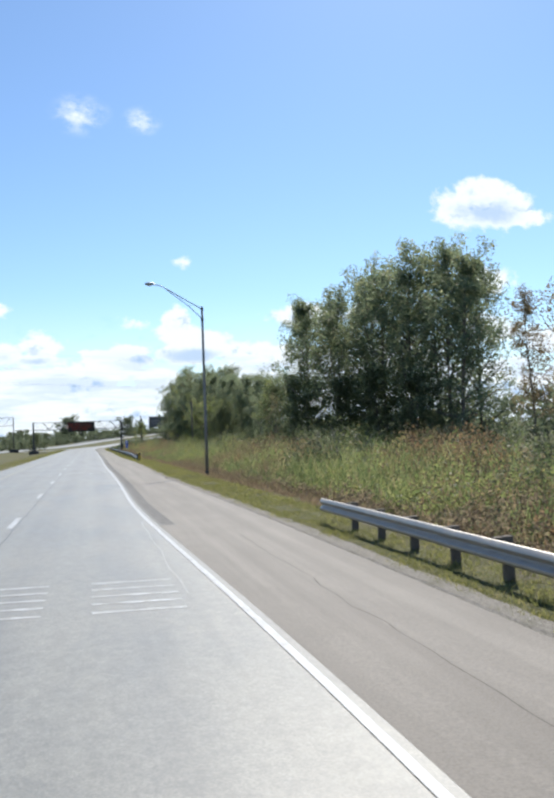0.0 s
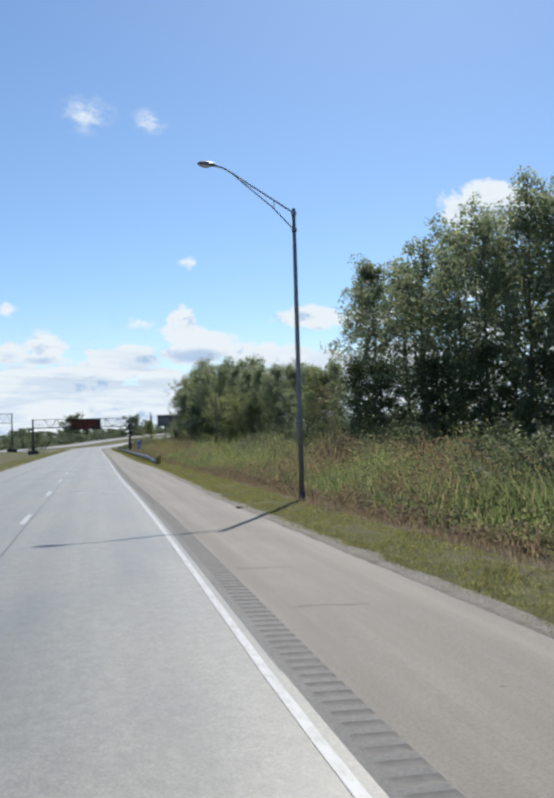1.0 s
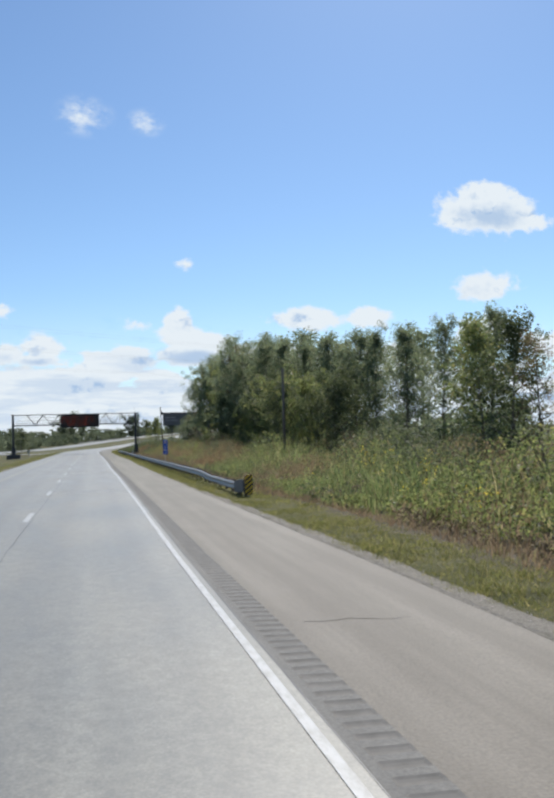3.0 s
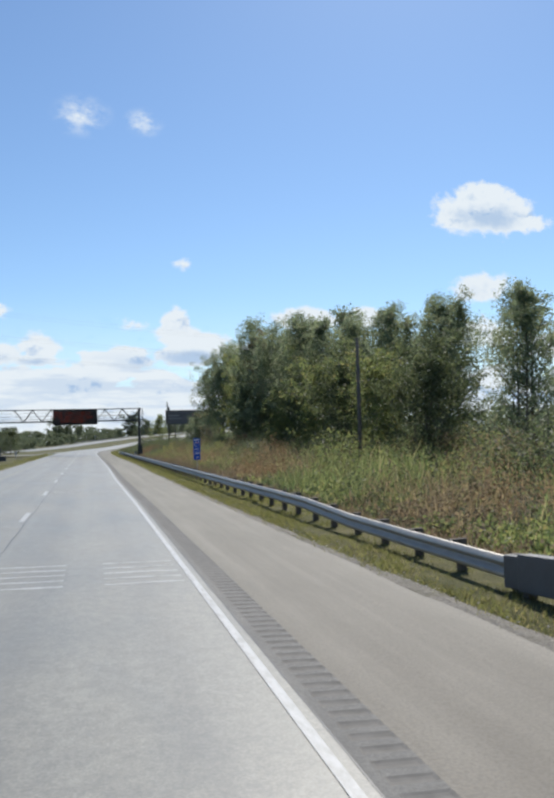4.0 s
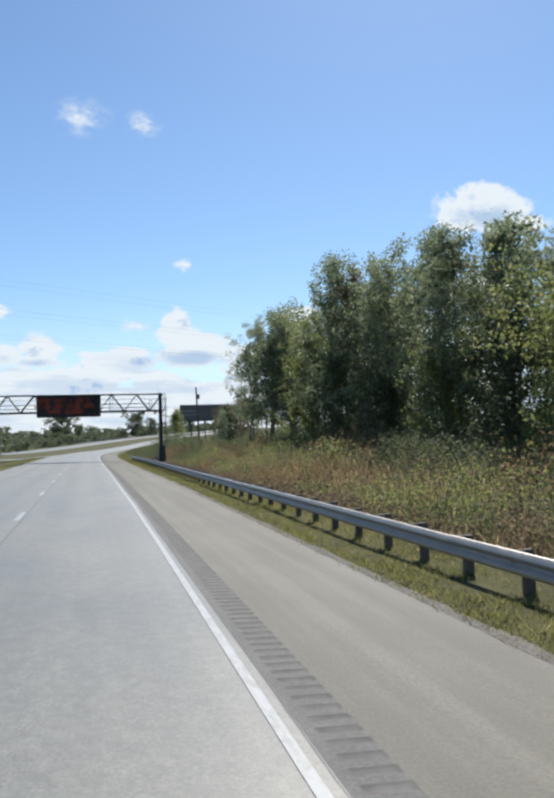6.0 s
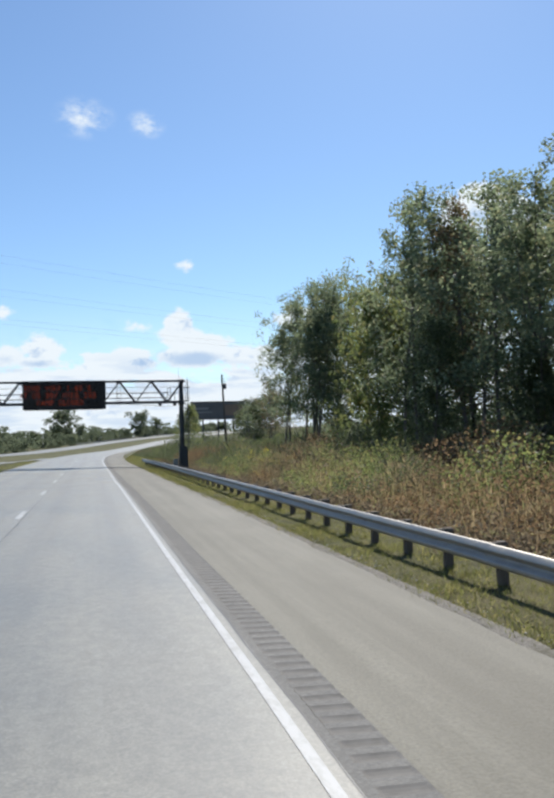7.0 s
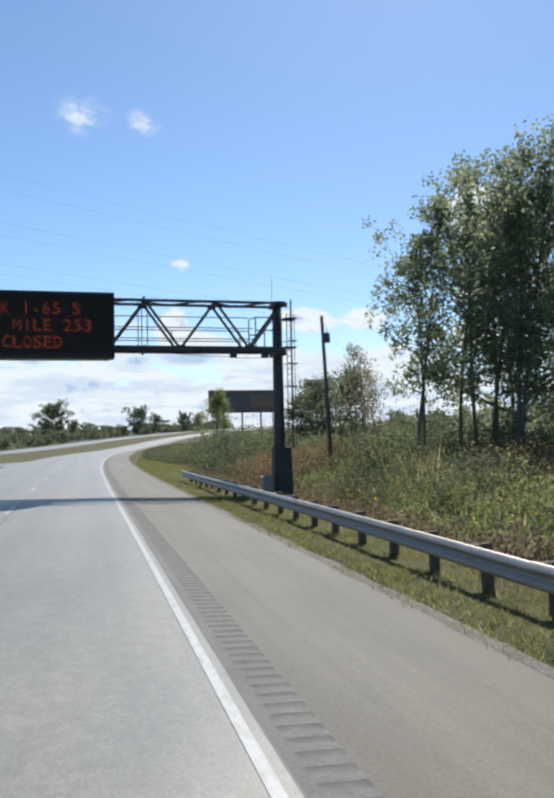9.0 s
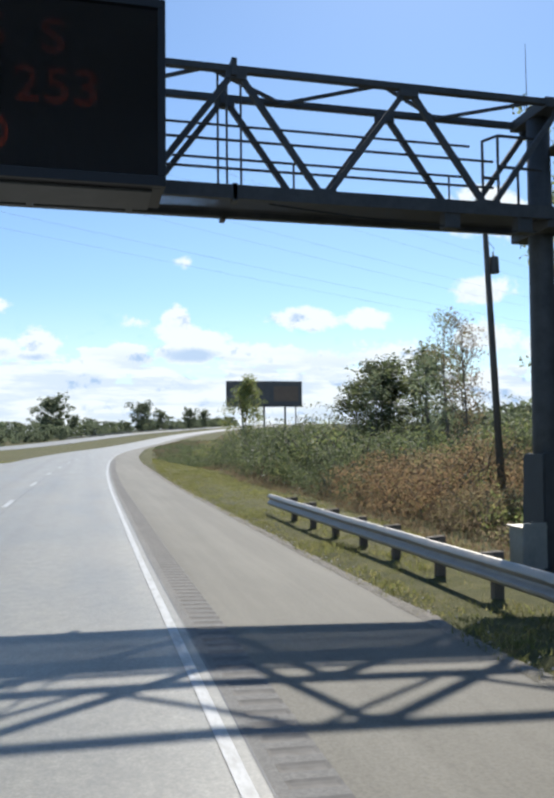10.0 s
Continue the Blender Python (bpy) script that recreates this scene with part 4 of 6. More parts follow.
    for a, b in (((6.75, y0 + 0.2, z0), (6.75, y0 + 0.2, z0 + 1.5)), ((7.1, y0 + 0.2, z0), (7.1, y0 + 0.2, z0 + 1.65)), ((6.75, y0 + 0.2, z0 + 1.5), (7.1, y0 + 0.2, z0 + 1.65)), ((6.75, y0 + 0.2, z0 + 0.75), (7.1, y0 + 0.2, z0 + 0.75)),
                 ((7.1, y0 + 0.2, z0 + 1.65), (8.1, y0 + 0.2, z0 + 1.65)), ((7.1, y0 + 0.2, z0 + 1.0), (8.1, y0 + 0.2, z0 + 1.0)), ((7.55, y0 + 0.2, z0), (7.55, y0 + 0.2, z0 + 1.0))):
        tube(bm, [a, b], 0.032, 6)
    part("gate_frame", bm, M_GANTRY, g)
    # towers: a round column with a tapered base cover
    ym = (y0 + y1) / 2
    for name, x, zg in (("right", 8.32, ground_right), ("left", x0, ground_left)):
        bm = bmesh.new()
        tube(bm, [(x, ym, zg), (x, ym, 3), (x, ym, 6), (x, ym, z1 + 0.15)], [0.30, 0.28, 0.26, 0.24], 16)
        col = part("column", bm, M_GANTRY, g, smooth_it=True)
        bm = bmesh.new()
        made = bmesh.ops.create_cube(bm, size=1.0, matrix=Matrix.Translation((x + 0.1, ym, zg + 1.2)) @ Matrix.Diagonal((1.0, 0.9, 2.9, 1)))
        for v in made["verts"]:
            if v.co.z > zg + 1.2:
                v.co.x = x + 0.1 + (v.co.x - x - 0.1) * 0.86
                v.co.y = ym + (v.co.y - ym) * 0.86
        bmesh.ops.bevel(bm, geom=list(bm.edges), offset=0.03, segments=2, affect="EDGES")
        part("base_cover", bm, M_BASE, col, "dark boxed base cover")
        if name == "left":
            bm = bmesh.new()
            box(bm, (x - 1.4, ym - 0.62, zg - 0.2), (x + 1.5, ym + 0.62, zg + 1.15), 0.08)
            part("pedestal", bm, M_BASE, col, "low dark pedestal")
        bm = bmesh.new()
        box(bm, (x - 0.28, y0 - 0.10, z0 - 0.28), (x + 0.28, y1 + 0.10, z0 - 0.02), 0.02)
        part("saddle", bm, M_GANTRY, col)
        bm = bmesh.new()
        box(bm, (x - 0.25, y0 - 0.08, z1 - 0.12), (x + 0.25, y1 + 0.08, z1 + 0.10), 0.02)
        part("saddle", bm, M_GANTRY, col)
        if name == "right":
            for dx, r in ((0.42, 0.024), (0.66, 0.045), (0.82, 0.018)):
                bm = bmesh.new()
                tube(bm, [(x + dx, ym - 0.3, zg + (2.6 if dx > 0.5 else 2.7)), (x + dx, ym - 0.3, z1 + (0.25 if dx == 0.66 else -0.5))], r, 8)
                part("ladder_rail", bm, M_GANTRY, col)
            z = zg + 2.9
            while z < z1 + 0.1:
                bm = bmesh.new()
                tube(bm, [(x + 0.42, ym - 0.3, z), (x + 0.66, ym - 0.3, z)], 0.016, 6)
                part("rung", bm, M_GANTRY, col)
                z += 0.31
            z = zg + 3.4
            while z < z1:
                bm = bmesh.new()
                tube(bm, [(x + 0.2, ym - 0.3, z), (x + 0.85, ym - 0.3, z), (x + 0.86, ym - 0.75, z), (x + 0.4, ym - 0.8, z)], 0.022, 6)
                part("cage_hoop", bm, M_GANTRY, col)
                z += 1.15
            for z in (z0 + 0.15, z0 + 1.6):
                bm = bmesh.new()
                box(bm, (x + 0.2, ym - 0.62, z - 0.03), (x + 0.86, ym + 0.2, z + 0.03), 0.01)
                part("platform", bm, M_GANTRY, col)
            bm = bmesh.new()
            tube(bm, [(x - 0.25, ym, z1 + 0.1), (x - 0.25, ym, z1 + 1.55)], [0.012, 0.006], 6)
            part("antenna", bm, M_GANTRY, col)
    # slack cable and its brackets under the lower chord
    bm = bmesh.new()
    pts = [(2.2 + 5.6 * i / 14, y0 - 0.05, z0 - 0.16 - 0.22 * math.sin(math.pi * min(1.0, i / 10) * 0.5) - (0.06 if 9 < i < 13 else 0)) for i in range(15)]
    tube(bm, pts, 0.016, 6)
    part("cable", bm, M_BLACK, g)
    for x in (5.9, 7.5):
        bm = bmesh.new()
        box(bm, (x - 0.16, y0 - 0.1, z0 - 0.42), (x + 0.18, y0 + 0.14, z0 - 0.08), 0.03)
        part("bracket", bm, M_GANTRY, g)
    return g


gantry(-18.7, 8.55, 255.85, 257.1, 6.78, 9.14, ground_z(8.3, 256.5) - 0.15, ground_z(-18.7, 256.5) - 0.1)


def dot_letters(text, x_right, z_top, parent, y=-0.004, advance=0.428, high=0.55, wide=0.335):
    """Lamp-dot letters from the built-in font in cells of one size, one part a letter, set from the right."""
    for i, ch in enumerate(reversed(text)):
        if ch == " ":
            continue
        curve = bpy.data.curves.new("letter", "FONT")
        curve.body, curve.size, curve.align_x = ch, 1.0, "CENTER"
        curve.offset = 0.0 if ch in "MWKR" else 0.012
        tmp = new("letter", curve)
        me = bpy.data.meshes.new_from_object(tmp.evaluated_get(bpy.context.evaluated_depsgraph_get()))
        bpy.data.objects.remove(tmp)
        me.materials.clear()
        me.materials.append(M_LED)
        xs, zs = [v.co.x for v in me.vertices], [v.co.y for v in me.vertices]
        w0, mid = max(xs) - min(xs), (max(xs) + min(xs)) / 2
        fit_x = 0.62 if ch in "I-" else wide / w0
        fit_z = high / 0.72
        me.transform(Matrix.Diagonal((fit_x, fit_z, 1, 1)) @ Matrix.Translation((-mid, 0, 0)))
        ob = new("letter", me)
        ob.parent = parent
        ob.matrix_basis = Matrix.Translation((x_right - wide / 2 - i * advance, y, z_top - high)) @ Matrix.Rotation(radians(90), 4, "X")


def led_material():
    m = Mat("amber_led_dots", 0.6, 0, 0.2)
    m.color((0.05, 0.02, 0.012))
    v = m.t.nodes.new("ShaderNodeTexVoronoi")
    v.inputs["Scale"].default_value, v.inputs["Randomness"].default_value = 13.0, 0.0
    m.t.links.new(m.where, v.inputs["Vector"])
    dots = m.range(v.outputs["Distance"], 0.30, 0.48, 1.0, 0.12)
    e = m.mix(dots, (0.02, 0.004, 0.002), (0.55, 0.095, 0.05))
    m.t.links.new(e, m.b.inputs["Emission Color"])
    m.b.inputs["Emission Strength"].default_value = 0.34
    return m.m


def screen_material():
    m = Mat("black_led_screen", 0.42, 0, 0.45)
    v = m.t.nodes.new("ShaderNodeTexVoronoi")
    v.inputs["Scale"].default_value, v.inputs["Randomness"].default_value = 13.0, 0.0
    m.t.links.new(m.where, v.inputs["Vector"])
    big = m.noise(0.9, 5)
    c = m.mix(m.range(v.outputs["Distance"], 0.25, 0.45), (0.05, 0.054, 0.062), (0.024, 0.028, 0.035))
    c = m.mix(m.range(big, 0.45, 0.7, 0, 0.5), c, (0.028, 0.032, 0.042))
    return m.color(c).m


M_LED, M_SCREEN = led_material(), screen_material()


def message_sign(x0, x1, y0, y1, z0, z1):
    sign = thing("message_sign", "large black electronic message sign with amber letters on the gantry", "message sign", at=(x0, y0, z0))
    w, d, h = x1 - x0, y1 - y0, z1 - z0
    bm = bmesh.new()
    box(bm, (0, 0.03, 0), (w, d, h), 0.03)
    part("housing", bm, M_BLACK, sign)
    bm = bmesh.new()
    for lo, hi in (((0, -0.09, 0), (w, 0.028, 0.16)), ((0, -0.09, h - 0.14), (w, 0.028, h)), ((0, -0.09, 0.162), (0.12, 0.028, h - 0.142)), ((w - 0.12, -0.09, 0.162), (w, 0.028, h - 0.142))):
        box(bm, lo, hi, 0.008)
    part("bezel", bm, M_BLACK, sign)
    bm = bmesh.new()
    box(bm, (0.122, 0.004, 0.164), (w - 0.122, 0.026, h - 0.144))
    face = part("screen", bm, M_SCREEN, sign)
    for text, inset, drop in (("ROAD WORK I-65 S", 1.50, 0.46), ("AT US 30/ MILE 253", 1.02, 1.21), ("RAMP CLOSED", 2.30, 1.96)):
        dot_letters(text, w - inset, h - drop, face)
    # fine sun visors over the lamp rows
    v, f = [], []
    count = int((h - 0.31) / 0.03)
    for i in range(count):
        z = 0.166 + 0.03 * i
        k = len(v)
        v += [(a, b, z + c) for a in (0.124, w - 0.124) for b, c in ((-0.070, 0.0), (-0.006, 0.0), (-0.006, 0.0015), (-0.070, 0.0015))]
        f += [(k + j, k + (j + 1) % 4, k + 4 + (j + 1) % 4, k + 4 + j) for j in range(4)]
    link_mesh("visor_slats", v, f, M_VISOR, face, "fine black sun visors before the lamps")
    for x in (0.5, 2.4, 4.3, 6.2, w - 0.45):
        bm = bmesh.new()
        box(bm, (x - 0.06, d, 0.2), (x + 0.06, d + 0.95, 0.34), 0.01)
        box(bm, (x - 0.06, d, h - 0.4), (x + 0.06, d + 0.95, h - 0.26), 0.01)
        part("bracket", bm, M_GANTRY, sign)
    bm = bmesh.new()
    box(bm, (0.2, 0.1, -0.05), (w - 0.2, d - 0.05, -0.002), 0.01)
    part("drip_tray", bm, M_GANTRY, sign)


message_sign(-8.25, 0.08, 253.75, 254.85, 6.12, 9.05)

# grey cabinet at the foot of the gantry
cab = thing("equipment_cabinet", "grey steel equipment cabinet at the gantry's foot", "cabinet", at=(7.5, 256.0, ground_z(7.5, 256.0)))
bm = bmesh.new()
box(bm, (-0.24, -0.25, -0.05), (0.24, 0.25, 0.86), 0.02)
part("body", bm, M_CABINET, cab)
bm = bmesh.new()
box(bm, (-0.28, -0.29, 0.862), (0.30, 0.29, 0.90), 0.012)
part("roof", bm, M_GALV, cab, "bright metal lid")
bm = bmesh.new()
box(bm, (-0.26, -0.32, 0.08), (0.26, -0.302, 0.98), 0.006)
part("door", bm, M_CABINET, cab)


# ---------- gantry of the other carriageway ----------
PEDESTAL = lambda bm, x, y, z: box(bm, (x - 1.5, y - 0.45, z - 0.4), (x + 1.5, y + 0.45, z + 1.15), 0.08)
og = thing("far_gantry", "slender dark truss gantry over the opposite carriageway", "gantry", at=(-27.5, 288.0, ground_z(-27.5, 288.0)))
bm = bmesh.new()
tube(bm, [(0, 0, -0.3), (0, 0, 6), (0, 0, 12.6)], [0.24, 0.2, 0.17], 12)
part("column", bm, M_GANTRY, og, smooth_it=True)
part("pedestal", PEDESTAL(bmesh.new(), 0, 0, 0), M_BASE, og, "low dark pedestal")
for z in (9.4, 12.3):
    bm = bmesh.new()
    box(bm, (-19.5, -0.1, z - 0.09), (-0.1, 0.1, z + 0.09), 0.01)
    part("chord", bm, M_GANTRY, og)
for i in range(8):
    for a, b in ((0, 1.2), (1.2, 2.4)):
        bm = bmesh.new()
        bar(bm, (-0.3 - 2.4 * i - a, 0, 9.4 if a == 0 else 12.3), (-0.3 - 2.4 * i - b, 0, 12.3 if a == 0 else 9.4), 0.07, 0.07)
        part("diagonal", bm, M_GANTRY, og)
bm = bmesh.new()
tube(bm, [(-19.6, 0, -0.5), (-19.6, 0, 12.6)], [0.24, 0.17], 12)
part("column", bm, M_GANTRY, og, smooth_it=True)


# ---------- reference marker ----------
def text_part(body, size, x, z, y, parent, material):
    curve = bpy.data.curves.new("lettering", "FONT")
    curve.body, curve.size, curve.align_x = body, size, "CENTER"
    tmp = new("lettering", curve)
    me = bpy.data.meshes.new_from_object(tmp.evaluated_get(bpy.context.evaluated_depsgraph_get()))
    bpy.data.objects.remove(tmp)
    me.materials.clear()
    me.materials.append(material)
    ob = new("lettering", me)
    ob.parent = parent
    ob.matrix_basis = Matrix.Translation((x, y, z)) @ Matrix.Rotation(radians(90), 4, "X")
    return ob


mx, my = 5.08, 148.3
ms = thing("mile_marker", "tall blue mile marker sign on a steel post behind the guardrail", "mile marker", at=(mx, my, 0))
bm = bmesh.new()
tube(bm, [(0.0, 0.03, -0.7), (0.0, 0.03, 2.45)], 0.028, 8)
part("post", bm, M_GALV, ms)
bm = bmesh.new()
box(bm, (-0.225, -0.008, 1.13), (0.225, 0.0, 2.53), 0.004)
panel = part("panel", bm, M_SIGN_BLUE, ms)
link_mesh("shield", [(a, -0.0105, b) for a, b in ((-0.13, 2.24), (-0.09, 2.29), (0.09, 2.29), (0.13, 2.24), (0.15, 2.12), (0.09, 2.0), (0, 1.94), (-0.09, 2.0), (-0.15, 2.12))], [tuple(range(8, -1, -1))], M_SIGN_WHITE, panel, "white-edged route shield")
link_mesh("shield_field", [(a, -0.0125, b) for a, b in ((-0.12, 2.21), (0.12, 2.21), (0.135, 2.12), (0.08, 2.01), (0, 1.96), (-0.08, 2.01), (-0.135, 2.12))], [tuple(range(6, -1, -1))], M_SIGN_BLUE, panel)
link_mesh("shield_band", [(a, -0.0125, b) for a, b in ((-0.11, 2.235), (-0.085, 2.275), (0.085, 2.275), (0.11, 2.235))], [(3, 2, 1, 0)], M_SIGN_RED, panel)
text_part("65", 0.19, 0, 2.03, -0.0095, panel, M_SIGN_WHITE)
for z0, z1 in ((2.38, 2.45),):
    link_mesh("lettering_bar", [(-0.15, -0.0105, z0), (0.15, -0.0105, z0), (0.15, -0.0105, z1), (-0.15, -0.0105, z1)], [(0, 1, 2, 3)], M_SIGN_WHITE, panel)
text_part("MILE", 0.155, 0, 1.76, -0.0105, panel, M_SIGN_WHITE)
text_part("260", 0.25, 0, 1.49, -0.0105, panel, M_SIGN_WHITE)
text_part("8", 0.25, 0.02, 1.19, -0.0105, panel, M_SIGN_WHITE)


# ---------- utility pole, wires, billboard ----------
def utility_pole(x, y, h, label, transformer=True):
    zg = ground_z(x, y)
    u = thing("utility_pole", label, "utility pole", "utility poles", at=(x, y, zg))
    bm = bmesh.new()
    tube(bm, [(0, 0, -0.3), (0, 0, h * 0.5), (0, 0, h)], [0.17, 0.145, 0.115], 10)
    part("pole", bm, M_UTILITY, u, smooth_it=True)
    if transformer:
        bm = bmesh.new()
        bmesh.ops.create_cone(bm, cap_ends=True, segments=16, radius1=0.2, radius2=0.2, depth=0.7, matrix=Matrix.Translation((0.32, 0, h - 1.6)))
        t = part("transformer", bm, M_CABINET_DARK, u, "dark grey transformer can", smooth_it=False)
        bm = bmesh.new()
        tube(bm, [(0.32, 0, h - 1.25), (0.36, 0, h - 0.85), (0.05, 0, h - 0.5)], 0.014, 6)
        part("lead", bm, M_BLACK, t)
        bm = bmesh.new()
        tube(bm, [(0.3, 0, h - 1.25), (0.3, 0, h - 1.02)], [0.05, 0.03], 8)
        part("bushing", bm, M_GALV, t)
    return u


leaning = utility_pole(15.97, 271.6, 11.75, "dark weathered wooden utility pole with a transformer, leaning slightly")
leaning.rotation_euler = (0, radians(-2.5), 0)
utility_pole(17.9, 152.8, 10.2, "grey weathered wooden pole standing in the reeds", False)
utility_pole(49.5, 428.0, 12.0, "far wooden utility pole near the billboard", False)
far_pole = utility_pole(-53.0, 452.0, 18.5, "tall far wooden utility pole with two crossarms", False)
for z in (16.0, 17.9):
    bm = bmesh.new()
    box(bm, (-2.6, -0.20, z - 0.12), (2.6, -0.02, z + 0.12), 0.02)
    part("crossarm", bm, M_UTILITY, far_pole)
mz = ground_z(-15.3, 255.0)
mp = thing("marker_post", "small grey marker post standing in the grass median", "marker post", at=(-15.3, 255.0, mz))
bm = bmesh.new()
box(bm, (-0.05, -0.04, -0.3), (0.05, 0.04, 1.75), 0.01)
part("post", bm, M_GALV, mp)
bm = bmesh.new()
box(bm, (-0.2, -0.065, 0.95), (0.2, -0.045, 1.7), 0.01)
part("panel", bm, M_CABINET, mp)
M_WIRE = Mat("dark_wire", 0.6, 0.3, 0.4).color((0.10, 0.11, 0.13)).m
for k, (dz, dy) in enumerate(((0, 0), (0, 7), (-6.5, 0), (-6.5, 7), (-12, 0), (-12, 7))):
    a, b = Vector((-190, 215 + dy, 44 + dz)), Vector((270, 500 + dy, 44 + dz))
    bm = bmesh.new()
    pts = []
    for i in range(41):
        u = i / 40
        p = a.lerp(b, u)
        pts.append((p.x, p.y, p.z - 24 * u * (1 - u)))
    tube(bm, pts, 0.012, 5)
    wire = part("power_line", bm, M_WIRE, None)
    tagged(wire, "thin dark overhead power line crossing the sky", "power line", "overhead power lines")


def billboard(x0, x1, y, z0, z1):
    zg = ground_z((x0 + x1) / 2, y)
    b = thing("billboard", "large dark roadside billboard on steel posts", "billboard", at=(x0, y, zg))
    w, lo, hi = x1 - x0, z0 - zg, z1 - zg
    bm = bmesh.new()
    box(bm, (0, 0, lo), (w, 0.5, hi), 0.03)
    part("panel", bm, M_BOARD_BACK, b)
    n = 12
    for i in range(n):
        bm = bmesh.new()
        box(bm, (w * i / n + 0.02, -0.03, lo + 0.06), (w * (i + 1) / n - 0.02, -0.003, hi - 0.06), 0.004)
        part("face_panel", bm, M_BOARD, b)
    bm = bmesh.new()
    box(bm, (-0.2, -1.1, lo - 0.16), (w + 0.2, -0.06, lo - 0.06), 0.01)
    part("catwalk", bm, M_GANTRY, b)
    for x in (w * 0.22, w * 0.5, w * 0.78):
        bm = bmesh.new()
        box(bm, (x - 0.18, 0.52, -1.5), (x + 0.18, 0.88, hi - 0.3), 0.02)
        part("post", bm, M_GANTRY, b)
    for x in (w * 0.15, w * 0.5, w * 0.85):
        bm = bmesh.new()
        tube(bm, [(x, -0.05, lo - 0.1), (x, -1.6, lo + 0.1)], 0.04, 6)
        box(bm, (x - 0.25, -1.8, lo + 0.02), (x + 0.25, -1.55, lo + 0.2), 0.02)
        part("floodlight", bm, M_GANTRY, b)
    for lo_x, hi_x, za, zb, mat in ((0.05, 0.32, 0.55, 0.66, M_BOARD_PALE), (0.05, 0.38, 0.36, 0.43, M_BOARD_PALE), (0.62, 0.95, 0.2, 0.8, M_BOARD_RED)):
        ya = -0.036
        link_mesh("print_block", [(w * lo_x, ya, lo + (hi - lo) * za), (w * hi_x, ya, lo + (hi - lo) * za), (w * hi_x, ya, lo + (hi - lo) * zb), (w * lo_x, ya, lo + (hi - lo) * zb)], [(0, 1, 2, 3)], mat, b)


M_BOARD = steel_material("dark_billboard_print", (0.08, 0.08, 0.085), (0.14, 0.132, 0.125), 0.6, 0.0, 0.3)
M_BOARD_BACK = steel_material("billboard_frame", (0.05, 0.05, 0.05), (0.09, 0.09, 0.085), 0.7, 0.0)
M_BOARD_PALE = steel_material("grey_print", (0.18, 0.18, 0.182), (0.24, 0.235, 0.23), 0.6, 0.0)
M_BOARD_RED = steel_material("brown_red_print", (0.16, 0.112, 0.082), (0.225, 0.155, 0.11), 0.6, 0.0, 0.4)
billboard(28.3, 45.3, 407.0, 9.2, 14.7)


# ---------- beyond the opposite road ----------
def far_guardrail(s0, s1, w):
    p0 = place(s0, w)
    rail = thing("guardrail", "distant weathered guardrail along the opposite road", "guardrail", "guardrails beside the shoulder", at=p0)
    n = int((s1 - s0) / 7.62)
    for i in range(n):
        a, b = place(s0 + 7.62 * i, w, 0.58) - p0, place(s0 + 7.62 * (i + 1), w, 0.58) - p0
        bm = bmesh.new()
        bar(bm, a, b, 0.08, 0.32)
        part("beam", bm, M_POLE, rail)
        bm = bmesh.new()
        c = place(s0 + 7.62 * i, w) - p0
        box(bm, (c.x - 0.2, c.y - 0.1, c.z - 0.5), (c.x - 0.05, c.y + 0.1, c.z + 0.8), 0.01)
        part("post", bm, M_POST, rail)


far_guardrail(560.0, 780.0, -45.0)
q = place(628.0, -52.0)
fs = thing("road_sign", "distant plain white road sign beyond the opposite road", "road sign", at=(q.x, q.y, ground_z(q.x, q.y)))
bm = bmesh.new()
box(bm, (-1.1, -0.03, 1.6), (1.1, 0.0, 4.2), 0.02)
part("panel", bm, M_SIGN_WHITE, fs)
for dx in (-0.7, 0.7):
    bm = bmesh.new()
    box(bm, (dx - 0.06, 0.003, -0.6), (dx + 0.06, 0.12, 4.0), 0.01)
    part("post", bm, M_POST, fs)


# ---------- trees and shrubs ----------
def leaf_cloud(rs, centres, spread, count, size, droop=0.2):
    """Rhombic leaves round the given centres: vertices and faces."""
    k = len(centres)
    ball = rs.normal(0, 1, (k * count, 3))
    ball *= (1.75 * rs.uniform(0.15, 1, k * count) ** 0.5 / np.linalg.norm(ball, axis=1))[:, None]
    c = np.repeat(centres, count, axis=0) + ball * np.repeat(spread, count, axis=0)
    n = len(c)
    d = rs.normal(0, 1, (n, 3))
    d[:, 2] -= droop
    d /= np.linalg.norm(d, axis=1)[:, None]
    side = np.cross(d, rs.normal(0, 1, (n, 3)))
    side /= np.linalg.norm(side, axis=1)[:, None] + 1e-6
    fold = np.cross(d, side)
    s = (size * rs.uniform(0.6, 1.35, n))[:, None]
    v = np.stack([c - d * s, c + side * s * 0.62 + fold * s * 0.2, c + d * s, c - side * s * 0.62 + fold * s * 0.2], 1).reshape(-1, 3)
    f = np.arange(n * 4).reshape(-1, 4)
    return v, f


FULL = {}                                            # true height of each specimen


